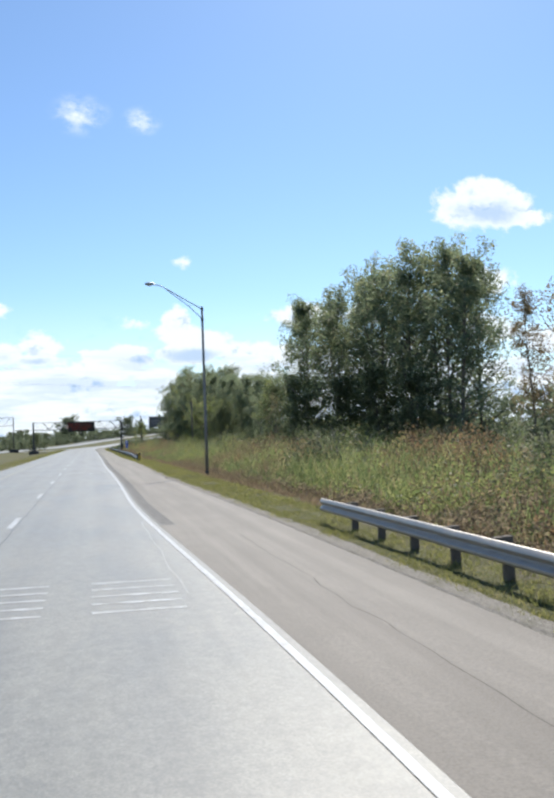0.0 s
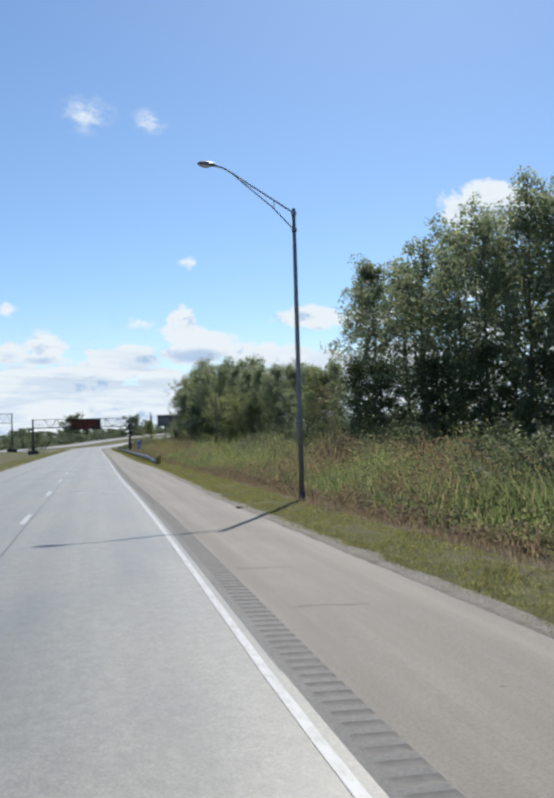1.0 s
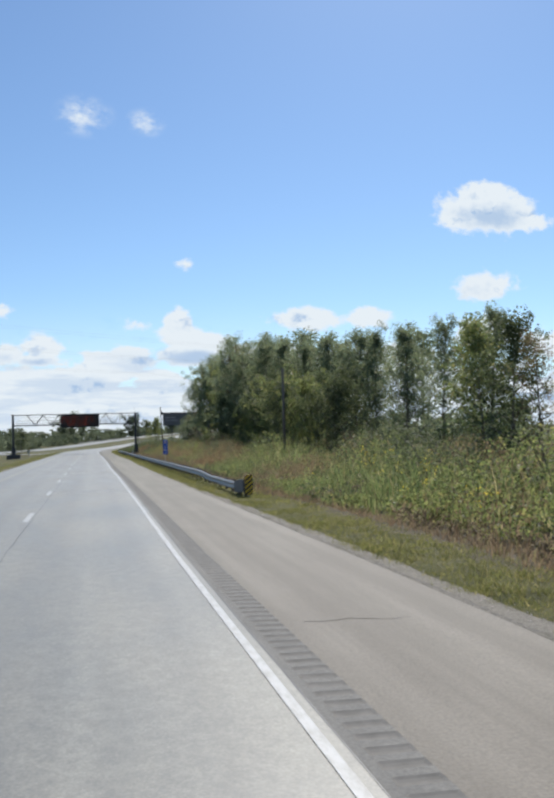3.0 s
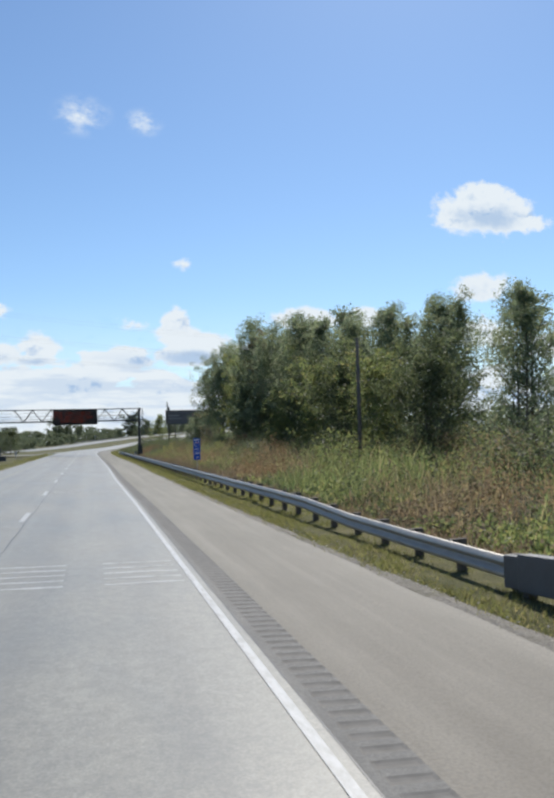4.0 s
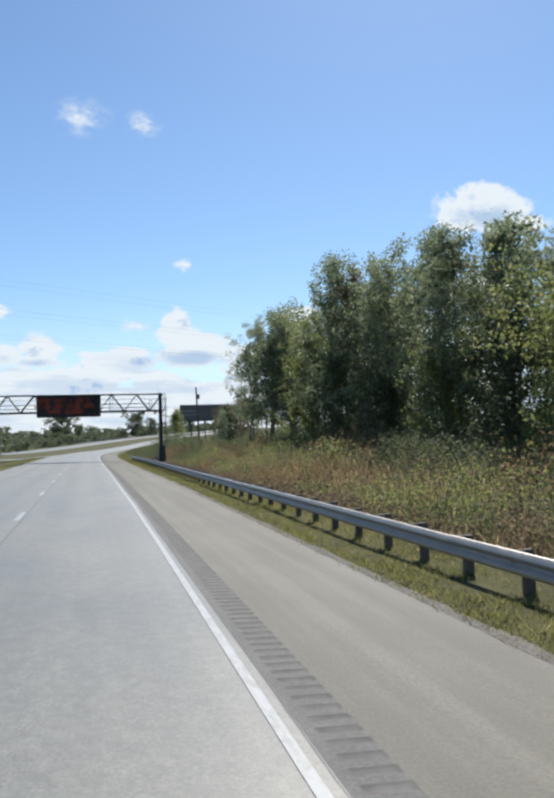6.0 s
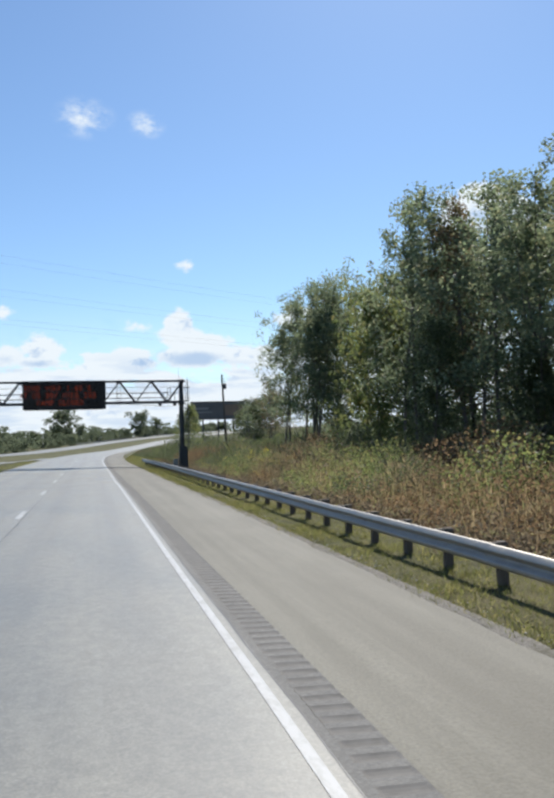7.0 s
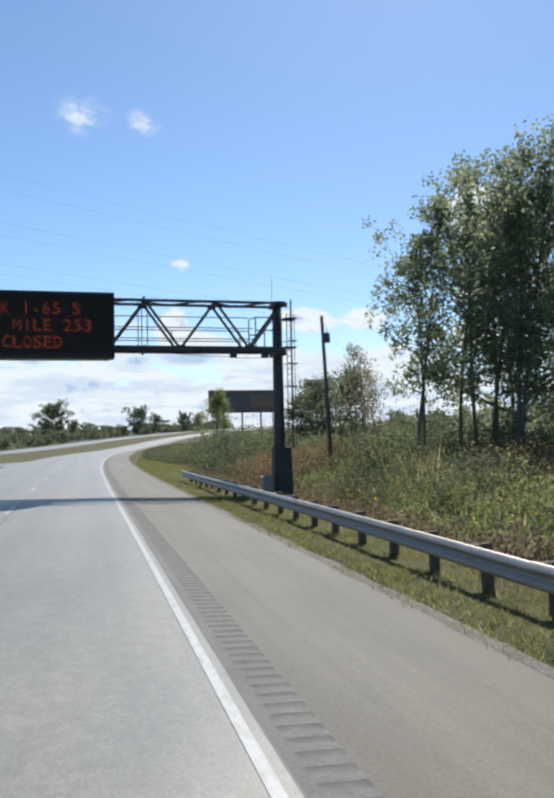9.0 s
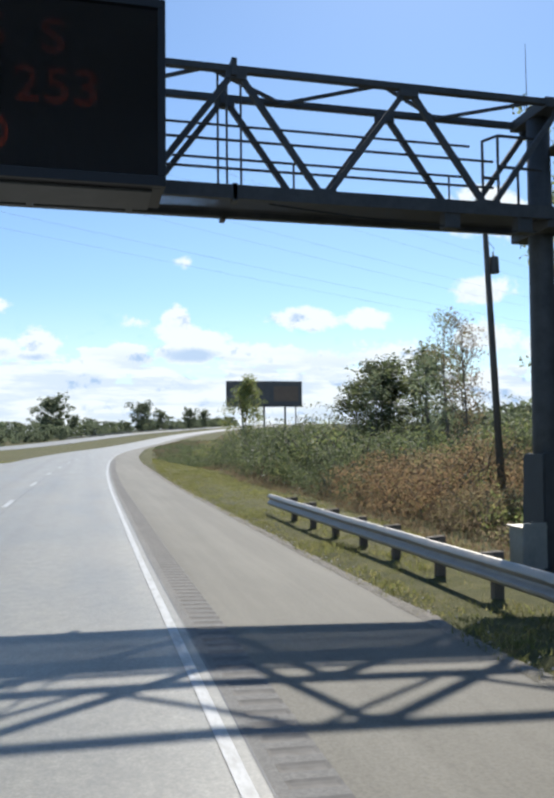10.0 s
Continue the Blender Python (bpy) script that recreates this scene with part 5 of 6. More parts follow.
def make_tree(name, label, category, group, H, base, radius, limbs, leaves, size, material, seed, peak=0.62, fill=1.0, bark=None, stems=1):
    """A tree with a tapered trunk, rising limbs and a crown of leaf clumps along them."""
    rs = np.random.RandomState(seed)
    tree = thing(name, label, category, group)
    bm = bmesh.new()
    tips, spreads = [], []
    for stem in range(stems):
        lean = rs.normal(0, 0.03 + 0.03 * (stems > 1), 2) * H
        foot = rs.normal(0, 0.25, 2) if stems > 1 else np.zeros(2)
        top = H * (1.0 if stem == 0 else rs.uniform(0.75, 0.95))
        stem_at = lambda u: Vector((foot[0] + lean[0] * u ** 1.4 + 0.012 * H * math.sin(5 * u + seed), foot[1] + lean[1] * u ** 1.4 + 0.010 * H * math.cos(4 * u + seed), top * u - 0.25 * (1 - u)))
        r0 = 0.0098 * H / (1 + 0.35 * (stems - 1))
        tube(bm, [stem_at(i / 9) for i in range(10)], [r0 * (1.25 if i == 0 else 1.0) * (1 - 0.93 * i / 9) + 0.012 for i in range(10)], 8, False)
        count = max(4, limbs // stems)
        for i in range(count):
            u = base + (0.97 - base) * (i + rs.uniform(0, 0.8)) / count
            a = 2.4 * i + rs.uniform(-0.5, 0.5) + stem
            h = (u - base) / (1 - base)
            reach = radius * (0.45 + 0.75 * math.sin(math.pi * min(1, (h + 0.12)) ** peak)) * rs.uniform(0.6, 1.15)
            reach *= (1.0 if h < 0.75 else 0.75)
            rise = reach * rs.uniform(0.7, 1.6) * (0.7 + 0.6 * h) * (0.25 + 0.75 * min(1.0, 3.5 * h))
            p0 = stem_at(u)
            q = [p0, p0 + Vector((math.cos(a) * reach * 0.45, math.sin(a) * reach * 0.45, rise * 0.35)),
                 p0 + Vector((math.cos(a + 0.15) * reach * 0.8, math.sin(a + 0.15) * reach * 0.8, rise * 0.75)),
                 p0 + Vector((math.cos(a + 0.2) * reach, math.sin(a + 0.2) * reach, rise * 1.15))]
            rl = r0 * (1 - 0.9 * u) * 0.55 + 0.012
            tube(bm, q, [rl, rl * 0.7, rl * 0.4, 0.01], 5, False)
            for j in range(10):
                w = rs.uniform(0.25, 1.08)
                k = min(2, int(w * 3)) if w < 1 else 2
                g = q[k].lerp(q[k + 1], min(1.0, w * 3 - k))
                off = rs.normal(0, 0.125 * reach + 0.22, 3)
                tips.append((g.x + off[0], g.y + off[1], g.z + off[2] * 0.8))
                r = rs.uniform(0.36, 0.78) * (0.55 + 0.07 * radius)
                spreads.append((r, r, r * 0.95))
        for j in range(14):
            g = stem_at(rs.uniform(base + 0.05, 0.9))
            tips.append((g.x + rs.normal(0, 0.35), g.y + rs.normal(0, 0.35), g.z))
            spreads.append((0.5, 0.5, 0.6))
        for j in range(6):
            g = stem_at(rs.uniform(0.9, 1.0))
            tips.append((g.x + rs.normal(0, 0.3), g.y + rs.normal(0, 0.3), g.z + rs.normal(0.1, 0.3)))
            spreads.append((0.3, 0.3, 0.45))
    trunk = part("trunk", bm, bark or M_BARK, tree, smooth_it=True)
    tips, spreads = np.array(tips), np.array(spreads)
    keep = rs.uniform(0, 1, len(tips)) < fill
    tips, spreads = tips[keep], spreads[keep]
    per = max(4, int(leaves / len(tips)))
    v, f = leaf_cloud(rs, tips, spreads, per, size)
    link_mesh("crown", v, f, material, tree)
    FULL[tree.name] = float(np.percentile(v[:, 2], 99.7))
    return tree


def make_shrub(label, H, R, clumps, leaves, size, material, seed):
    rs = np.random.RandomState(seed)
    shrub = thing("shrub", label, "shrub", "roadside shrubs")
    bm = bmesh.new()
    tips, spreads = [], []
    for i in range(9):
        a, reach, h = rs.uniform(0, 6.28), R * rs.uniform(0.2, 0.85), H * rs.uniform(0.55, 0.95)
        tube(bm, [(0, 0, -0.15), (math.cos(a) * reach * 0.4, math.sin(a) * reach * 0.4, h * 0.5), (math.cos(a) * reach, math.sin(a) * reach, h)], [0.035, 0.024, 0.008], 5, False)
    part("stem", bm, M_BARK, shrub)
    for i in range(clumps):
        a, q = rs.uniform(0, 6.28), math.sqrt(rs.uniform(0, 1))
        z = H * (0.12 + 0.78 * rs.uniform(0, 1) * (1 - 0.55 * q * q))
        tips.append((math.cos(a) * R * q, math.sin(a) * R * q, z))
        r = 0.16 * R * rs.uniform(0.7, 1.5)
        spreads.append((r, r, r * 0.9))
    v, f = leaf_cloud(rs, np.array(tips), np.array(spreads), leaves // clumps, size)
    link_mesh("foliage", v, f, material, shrub)
    return shrub


def put(source, x, y, scale=1.0, turn=0.0, wide=1.0, sink=0.0):
    own = source.scale
    m = Matrix.Translation((x, y, ground_z(x, y) - sink)) @ Matrix.Rotation(turn, 4, "Z") @ Matrix.Diagonal((scale * wide / own.x, scale * wide / own.y, scale / own.z, 1))
    return copy_thing(source, m)


def settle(source, x, y, scale=1.0, turn=0.0, wide=1.0):
    """Moves a first specimen to its place."""
    source.matrix_basis = Matrix.Translation((x, y, ground_z(x, y))) @ Matrix.Rotation(turn, 4, "Z") @ Matrix.Diagonal((scale * wide, scale * wide, scale, 1))


GROVE = "tall roadside cottonwoods"
LAB = "tall cottonwood with dark green leaves and pale glints"
TALL = [make_tree("tree", LAB, "tree", GROVE, 22.0, 0.07, 4.0, 38, 11500, 0.142, M_LEAF_A, 31 + k, stems=1 + (k % 3 == 2)) for k in range(5)]
TALL_BACK = make_tree("tree", "tall cottonwood deep in the roadside grove", "tree", GROVE, 22.0, 0.06, 4.4, 28, 4800, 0.21, M_LEAF_A, 61)
SPARSE = [make_tree("tree", "thin young tree with sparse rusty leaves", "tree", "thin young trees", 12.0, 0.18, 2.0, 17, 1900, 0.095, M_LEAF_C if k else M_LEAF_A, 71 + k, fill=0.7) for k in range(2)]
LIGHT = [make_tree("tree", label, "tree", "middle-sized trees", 12.0, 0.08, 3.0, 22, 6500, 0.13, leaf, seed) for label, leaf, seed in
         (("middle-sized tree with yellowing green leaves", M_LEAF_B, 81), ("middle-sized tree with dense dark green leaves", M_LEAF_D, 82))]
ROUND = [make_tree("tree", label, "tree", "broad round-crowned trees", 12.0, 0.04, 4.3, 34, 13000, 0.14, leaf, seed, peak=0.75, stems=2) for label, leaf, seed in
         (("broad round-crowned tree with dense dark green leaves", M_LEAF_D, 84), ("broad round-crowned tree with yellow-green leaves", M_LEAF_B, 86))]
RUSTY = make_tree("tree", "cottonwood with rusty brown autumn leaves", "tree", GROVE, 20.0, 0.22, 2.6, 20, 5000, 0.125, M_LEAF_C, 95, fill=0.8)
SPIRE = make_tree("tree", "slender dark young tree with a pointed top", "tree", "thin young trees", 11.0, 0.12, 1.5, 18, 3800, 0.13, M_LEAF_D, 97)

VASE = make_tree("tree", "open cottonwood with grey-green leaves and forking limbs", "tree", GROVE, 22.0, 0.30, 3.9, 28, 9000, 0.15, M_LEAF_A, 98, stems=2)
used = set()


def plant(kind, x, y, h, wide=1.0):
    """One more tree of a kind, h metres high above the road's level."""
    source = kind
    s = (h - ground_z(x, y)) / FULL[source.name]
    turn = (x * 1.7 + y * 0.9) % 6.28
    if source.name in used:
        put(source, x, y, s, turn, wide)
    else:
        used.add(source.name)
        settle(source, x, y, s, turn, wide)


tall = lambda k: TALL[k % 5]
rng = random.Random(21)
GROVE_1 = [(29.4, 111.5, 21.0), (27.5, 103.5, 21.0), (30.0, 97.0, 23.0), (33.5, 91.0, 24.0), (34.0, 85.0, 24.0), (37.0, 80.0, 23.5), (36.0, 75.0, 20.5), (40.0, 96.0, 25.0), (43.0, 84.0, 24.0), (37.0, 106.0, 23.0), ]
GROVE_2 = [(30.0, 140.0, 13.2), (31.5, 152.0, 14.0), (30.5, 164.0, 14.8), (35.0, 170.0, 17.0), (33.5, 157.0, 15.2), (32.5, 168.0, 16.0), (31.5, 178.0, 17.0), (32.5, 187.0, 17.5), (33.0, 196.0, 18.5), (28.5, 205.0, 19.5), (31.0, 213.0, 21.5),
           (27.0, 221.0, 21.5), (32.0, 228.0, 24.0), (26.9, 235.3, 24.8), (34.0, 240.0, 22.0), (33.0, 247.0, 20.5), (34.5, 255.0, 21.0), (33.0, 263.0, 23.5), (31.5, 272.0, 24.0),
           (32.0, 182.5, 17.0), (31.5, 191.0, 17.5), (30.5, 200.5, 19.0), (27.0, 213.5, 20.0), (28.0, 228.0, 23.0), (35.5, 250.0, 21.0), (27.0, 268.0, 23.0), (33.0, 136.5, 13.5), (31.8, 174.0, 16.4)]
for i, (x, y, h) in enumerate(GROVE_1 + GROVE_2):
    plant(VASE if y > 219 and x < 28.7 else tall(i), x, y, h, 0.76 if i == 0 else rng.uniform(0.92, 1.18))
for x, y, h in ((36.0, 100.0, 24.0), (39.5, 88.0, 24.0), (33.0, 108.0, 22.0), (36.0, 146.0, 14.0), (37.0, 160.0, 15.0), (36.0, 175.0, 16.5), (37.0, 191.0, 17.5), (36.0, 209.0, 22.0),
                (37.0, 226.0, 23.0), (36.0, 242.0, 23.0), (36.0, 259.0, 22.0), (33.0, 276.0, 20.0)):
    plant(TALL_BACK, x, y, h, 1.1)
for x, y, h in ((28.6, 274.0, 25.0), (25.6, 277.5, 22.5), (26.2, 263.0, 22.0)):
    plant(VASE, x, y, h)
for x, y, h in ((38.5, 66.5, 15.5), (43.0, 61.0, 16.5), (27.5, 226.0, 21.0)):
    plant(RUSTY, x, y, h)
for x, y, h in ((25.8, 99.0, 9.5), (27.0, 107.0, 10.5), (28.6, 92.5, 9.5), (31.0, 86.5, 10.0), (33.0, 80.0, 9.0)):
    plant(LIGHT[1], x, y, h, 1.25)
for k, x, y, h in ((0, 26.0, 193.0, 13.4), (1, 24.6, 183.5, 12.0), (0, 24.2, 174.0, 12.2), (1, 23.6, 164.0, 10.6), (0, 24.4, 154.5, 10.4), (1, 25.2, 202.0, 10.0), (0, 25.0, 212.5, 8.0)):
    plant(ROUND[k], x, y, h)
plant(ROUND[1], 27.8, 246.6, 20.3, 0.72)
plant(LIGHT[1], -22.5, 325.0, 6.9, 1.75)
for i, (x, y, h) in enumerate(((40.5, 55.5, 15.0), (27.5, 124.0, 11.0), (29.0, 131.0, 12.0), (23.0, 223.0, 11.0), (20.2, 347.0, 11.0))):
    plant(LIGHT[i % 2], x, y, h, 1.15 if y > 340 else 1.0)
for i, (x, y, h) in enumerate(((39.5, 63.0, 16.5), (30.1, 305.0, 13.5), (28.0, 298.0, 12.5), (27.0, 315.0, 9.0), (33.5, 309.0, 11.0), (24.0, 296.0, 8.5), (26.5, 119.0, 9.0))):
    plant(SPARSE[(i + 1) % 2], x, y, h)
for x, y, h in ((31.0, 322.0, 11.0), (33.0, 315.5, 11.5), (28.4, 326.0, 9.0), (29.8, 319.0, 10.6)):
    plant(SPIRE, x, y, h, 2.0)

SHRUBS = [make_shrub("dark green leafy shrub in the roadside weeds", 2.6, 1.9, 80, 3000, 0.046, M_LEAF_D, 201),
          make_shrub("yellow-green leafy shrub in the roadside weeds", 2.2, 1.7, 74, 2900, 0.045, M_LEAF_B, 202),
          make_shrub("rusty brown shrub in the roadside weeds", 2.0, 1.6, 70, 2800, 0.043, M_LEAF_C, 203),
          make_shrub("rusty shrub in the roadside weeds with an orange reflection tint put in", 2.2, 1.8, 74, 2900, 0.043, M_LEAF_R, 204)]


def bush(k, x, y, s, wide=1.0):
    source, turn = SHRUBS[k], (x * 2.3 + y * 1.1) % 6.28
    if source.name in used:
        put(source, x, y, s, turn, wide)
    else:
        used.add(source.name)
        settle(source, x, y, s, turn, wide)


# undergrowth below the groves
for i in range(50):
    y = 58 + 5.0 * i + rng.uniform(-1.5, 1.5)
    x = 23.5 + rng.uniform(0, 5)
    if 112 < y < 122:
        continue
    bush(rng.choice((0, 0, 1, 1, 2)), x - 1.5, y, rng.uniform(1.1, 1.7), rng.uniform(1.0, 1.4))
for i in range(15):
    y = 60 + 18.0 * i + rng.uniform(-3, 3)
    bush(rng.choice((0, 0, 1)), 34 + rng.uniform(0, 8), y, rng.uniform(1.5, 2.4), 1.4)
# leafy thicket along the back of the weeds
for i in range(54):
    y = 8 + 5.4 * i + rng.uniform(-1.8, 1.8)
    x = 14.0 + rng.uniform(0, 7.0) + (max(0.0, y - CURVE_AT) ** 2 / 2400.0)
    if abs(x - 16) < 2 and abs(y - 272) < 5 or abs(x - 17.9) < 1.6 and 138 < y < 153:
        continue
    patch = noise.noise(Vector((x * 0.07, y * 0.045, 90.0))) + rng.uniform(-0.2, 0.2)
    bush(3 if patch > 0.2 else 1 if patch > -0.04 else 0 if patch > -0.25 else 2, x, y, rng.uniform(1.15, 1.7), rng.uniform(1.0, 1.35))
# tall shrubs on the rise inside the bend, and a rusty hummock before them, partly in reflection-tinted leaves
for k, x, y, s in ((0, 12.0, 288.0, 1.15), (0, 13.6, 292.0, 1.9), (0, 11.8, 300.0, 1.0), (0, 13.4, 306.0, 1.75), (0, 13.0, 316.0, 1.1), (0, 15.6, 298.0, 2.0), (0, 14.8, 324.0, 1.4), (1, 14.0, 335.0, 1.3), (0, 12.4, 283.0, 1.15), (0, 15.0, 286.0, 1.4), (0, 16.5, 309.0, 1.6),
                   (3, 11.2, 272.5, 1.05), (3, 12.6, 269.5, 1.2), (2, 14.2, 275.0, 1.3), (3, 12.2, 277.0, 1.1), (3, 10.8, 268.0, 0.9), (2, 11.0, 264.0, 0.8), (3, 17.6, 276.0, 1.3), (0, 10.6, 279.0, 0.8),
                   (0, 12.8, 256.5, 0.8), (0, 14.3, 257.5, 0.85), (0, 11.6, 254.5, 0.65), (1, 12.0, 261.0, 0.6)):
    bush(k, x, y, s, 1.2)
# single shrubs among the weeds
for k, x, y, s in ((0, 17.0, 92.0, 0.9), (0, 13.5, 102.0, 0.7), (1, 18.0, 118.0, 1.0), (2, 15.0, 130.0, 0.8), (1, 19.0, 148.0, 1.1), (2, 17.0, 186.0, 0.9), (0, 13.0, 205.0, 0.8), (0, 11.8, 226.0, 0.75), (1, 14.0, 236.0, 0.9), (0, 12.5, 243.0, 0.85),
                   (2, 14.5, 251.0, 1.0), (2, 17.0, 258.0, 1.1), (2, 19.5, 268.0, 1.2), (1, 15.0, 262.0, 0.9), (2, 16.5, 281.0, 1.1), (0, 18.0, 290.0, 1.2), (2, 14.5, 295.0, 1.0), (2, 15.5, 303.0, 1.2), (0, 17.5, 311.0, 1.4), (1, 14.8, 318.0, 1.0),
                   (2, 16.0, 326.0, 1.2), (0, 19.0, 334.0, 1.4), (1, 18.0, 342.0, 1.1), (2, 21.0, 322.0, 1.4), (0, 23.0, 340.0, 1.6), (0, 24.0, 355.0, 1.5), (2, 26.0, 348.0, 1.3), (1, 21.5, 363.0, 1.1), (0, 26.0, 370.0, 1.3), (0, 30.0, 378.0, 1.5), (2, 24.5, 384.0, 1.2), (0, 33.0, 360.0, 1.8), (0, 38.0, 345.0, 2.0), (0, 36.0, 330.0, 2.0), (2, 40.0, 362.0, 1.7), (0, 44.0, 380.0, 1.9), (1, 47.0, 400.0, 1.8), (0, 30.5, 398.0, 1.2),
                   (0, 20.0, 72.0, 0.9), (0, 16.5, 62.0, 0.8), (0, 13.2, 71.0, 0.55),
                   (0, 27.0, 290.0, 1.7), (0, 30.5, 287.0, 2.1), (1, 33.0, 296.0, 1.9), (0, 36.0, 304.0, 2.2), (0, 25.0, 303.0, 1.4), (1, 31.0, 312.0, 1.7), (0, 35.5, 288.0, 2.3), (0, 39.0, 296.0, 2.4), (0, 22.5, 286.0, 1.2), (0, 40.5, 312.0, 2.4),
                   (0, 9.6, 235.0, 0.6), (0, 10.6, 242.5, 0.8), (0, 12.2, 251.5, 0.9), (0, 9.9, 250.5, 0.6), (0, 14.2, 246.0, 1.1), (0, 16.2, 238.5, 1.2), (2, 12.6, 231.0, 0.9), (2, 14.8, 222.0, 1.0), (2, 12.0, 212.5, 0.8), (2, 13.5, 201.5, 0.9), (0, 15.5, 193.0, 1.0), (2, 14.0, 178.0, 0.9), (2, 16.0, 168.0, 1.0), (1, 13.0, 158.0, 0.8),
                   (2, 11.0, 172.0, 0.5), (0, 12.5, 180.0, 0.6), (2, 10.6, 190.0, 0.55), (1, 12.0, 197.0, 0.6), (2, 11.2, 209.0, 0.6), (0, 10.4, 216.0, 0.55), (2, 12.8, 220.0, 0.7), (1, 10.8, 232.0, 0.5), (2, 11.0, 240.0, 0.6), (0, 10.2, 247.0, 0.5), (1, 12.0, 248.5, 0.7), (2, 11.5, 266.0, 0.7), (0, 11.0, 275.0, 0.6), (2, 13.0, 284.0, 0.8), (1, 12.2, 288.0, 0.6), (2, 12.4, 299.0, 0.7), (0, 12.8, 307.0, 0.7)):
    bush(k, x, y, s, 1.15)


# ---------- far trees ----------
def far_wood(name, label, spots, seed, leaves=70, size=0.42):
    rs = np.random.RandomState(seed)
    tips, spreads = [], []
    for x, y, h, r in spots:
        z0 = ground_z(x, y)
        for j in range(16):
            a, q, u = rs.uniform(0, 6.28), math.sqrt(rs.uniform(0, 1)), rs.uniform(0.08, 1.0)
            w = r * (0.45 + 0.75 * math.sin(math.pi * (0.2 + 0.75 * u))) * q
            tips.append((x + math.cos(a) * w, y + math.sin(a) * w, z0 + h * u))
            spreads.append((0.28 * r, 0.28 * r, 0.07 * h))
    v, f = leaf_cloud(rs, np.array(tips), np.array(spreads), leaves, size)
    return tagged(link_mesh(name, v, f, M_LEAF_FAR), label, "woods", kind="stuff")


rs = np.random.RandomState(77)
spots = []
for i in range(130):
    s = 230 + 5.2 * i
    w = -50 - rs.uniform(0, 16)
    p = place(s, w)
    spots.append((p.x, p.y, rs.uniform(3.0, 6.5) + (1.5 if s < 500 else 0), rs.uniform(2.4, 4.0)))
far_wood("hedgerow", "long low hedgerow of far green bushes beyond the opposite road", spots, 78, 32, 0.38)
spots = []
for i in range(120):
    s = 180 + 7.5 * i
    w = -84 - rs.uniform(0, 40)
    p = place(min(s, 990), w)
    spots.append((p.x, p.y, rs.uniform(7, 11), rs.uniform(4, 6)))
far_wood("far_woods", "hazy line of distant green trees", spots, 79, 20, 0.75)
spots = []
for i in range(80):
    s = 120 + 9 * i
    spots.append((*place(min(s, 990), 95 + rs.uniform(0, 60)).xy, rs.uniform(7, 12), rs.uniform(4, 6)))
far_wood("far_woods", "distant woods behind the roadside grove", spots, 80, 14, 0.75)
spots = [(44 + rs.uniform(0, 26) + max(0.0, 3.2 * i - 40) * 0.25, 280 + 3.2 * i, rs.uniform(4.5, 7.5), rs.uniform(2.6, 4.2)) for i in range(60)]
far_wood("far_woods", "low dark woods behind the slope inside the bend", spots, 81, 26, 0.42)
FARTREE = make_tree("tree", "broad distant shade tree beyond the opposite road", "tree", "far shade trees", 14.0, 0.14, 5.4, 34, 5200, 0.36, M_LEAF_FAR, 301, peak=0.8)
for i, (x, y, h) in enumerate(((-18.0, 632.0, 16.5), (31.0, 712.0, 15.0), (46.0, 745.0, 11.0), (68.0, 770.0, 12.0), (80.0, 790.0, 11.0), (-62.0, 420.0, 8.0), (-8.0, 690.0, 9.0))):
    (settle if i == 0 else put)(FARTREE, x, y, h / 14.0, i * 1.3, 1.2 if i < 2 else 0.95)


# ---------- reeds, weeds and grass ----------
def blades(name, label, category, x, y, height, width, lean, material, seed, per=5, plume=0.0, spread=0.12):
    """Bent tapering blades in tufts at the given places; some with a feathery head."""
    rs = np.random.RandomState(seed)
    z = np.array([ground_z(a, b) for a, b in zip(x, y)])
    n = len(x) * per
    c = np.repeat(np.stack([x, y, z - 0.03], 1), per, axis=0)
    c[:, :2] += rs.normal(0, spread, (n, 2))
    h = np.repeat(height, per) * rs.uniform(0.4, 1.15, n)
    a = rs.uniform(0, 2 * np.pi, n)
    side = np.stack([np.cos(a), np.sin(a), np.zeros(n)], 1)
    b = rs.uniform(0, 2 * np.pi, n)
    bend = np.stack([np.cos(b), np.sin(b), np.zeros(n)], 1) * (h * lean * rs.uniform(0.2, 1.0, n))[:, None]
    w = (width * rs.uniform(0.6, 1.3, n))[:, None]
    up = np.zeros((n, 3))
    up[:, 2] = h
    m = c + up * 0.58 + bend * 0.33
    t = c + up * (1 - 0.12 * rs.uniform(0, 1, n)[:, None]) + bend
    v = np.stack([c - side * w * 0.8, c + side * w * 0.8, m + side * w, m - side * w, t], 1)
    f = np.array([(0, 1, 2), (0, 2, 3), (3, 2, 4)])
    V, F = [v.reshape(-1, 3)], [(f[None] + 5 * np.arange(n)[:, None, None]).reshape(-1, 3)]
    if plume:
        pick = rs.uniform(0, 1, n) < plume
        k = pick.sum()
        p, s2 = t[pick], side[pick]
        ph = np.zeros((k, 3))
        ph[:, 2] = rs.uniform(0.12, 0.26, k)
        pw = rs.uniform(0.018, 0.038, k)[:, None]
        q = np.stack([p - ph * 0.5, p + s2 * pw, p + ph + bend[pick] * 0.12, p - s2 * pw], 1)
        base = n * 5
        V.append(q.reshape(-1, 3))
        fq = np.array([(0, 1, 2), (0, 2, 3)])
        F.append((fq[None] + base + 4 * np.arange(k)[:, None, None]).reshape(-1, 3))
    return tagged(link_mesh(name, np.concatenate(V), np.concatenate(F), material), label, category, kind="stuff")


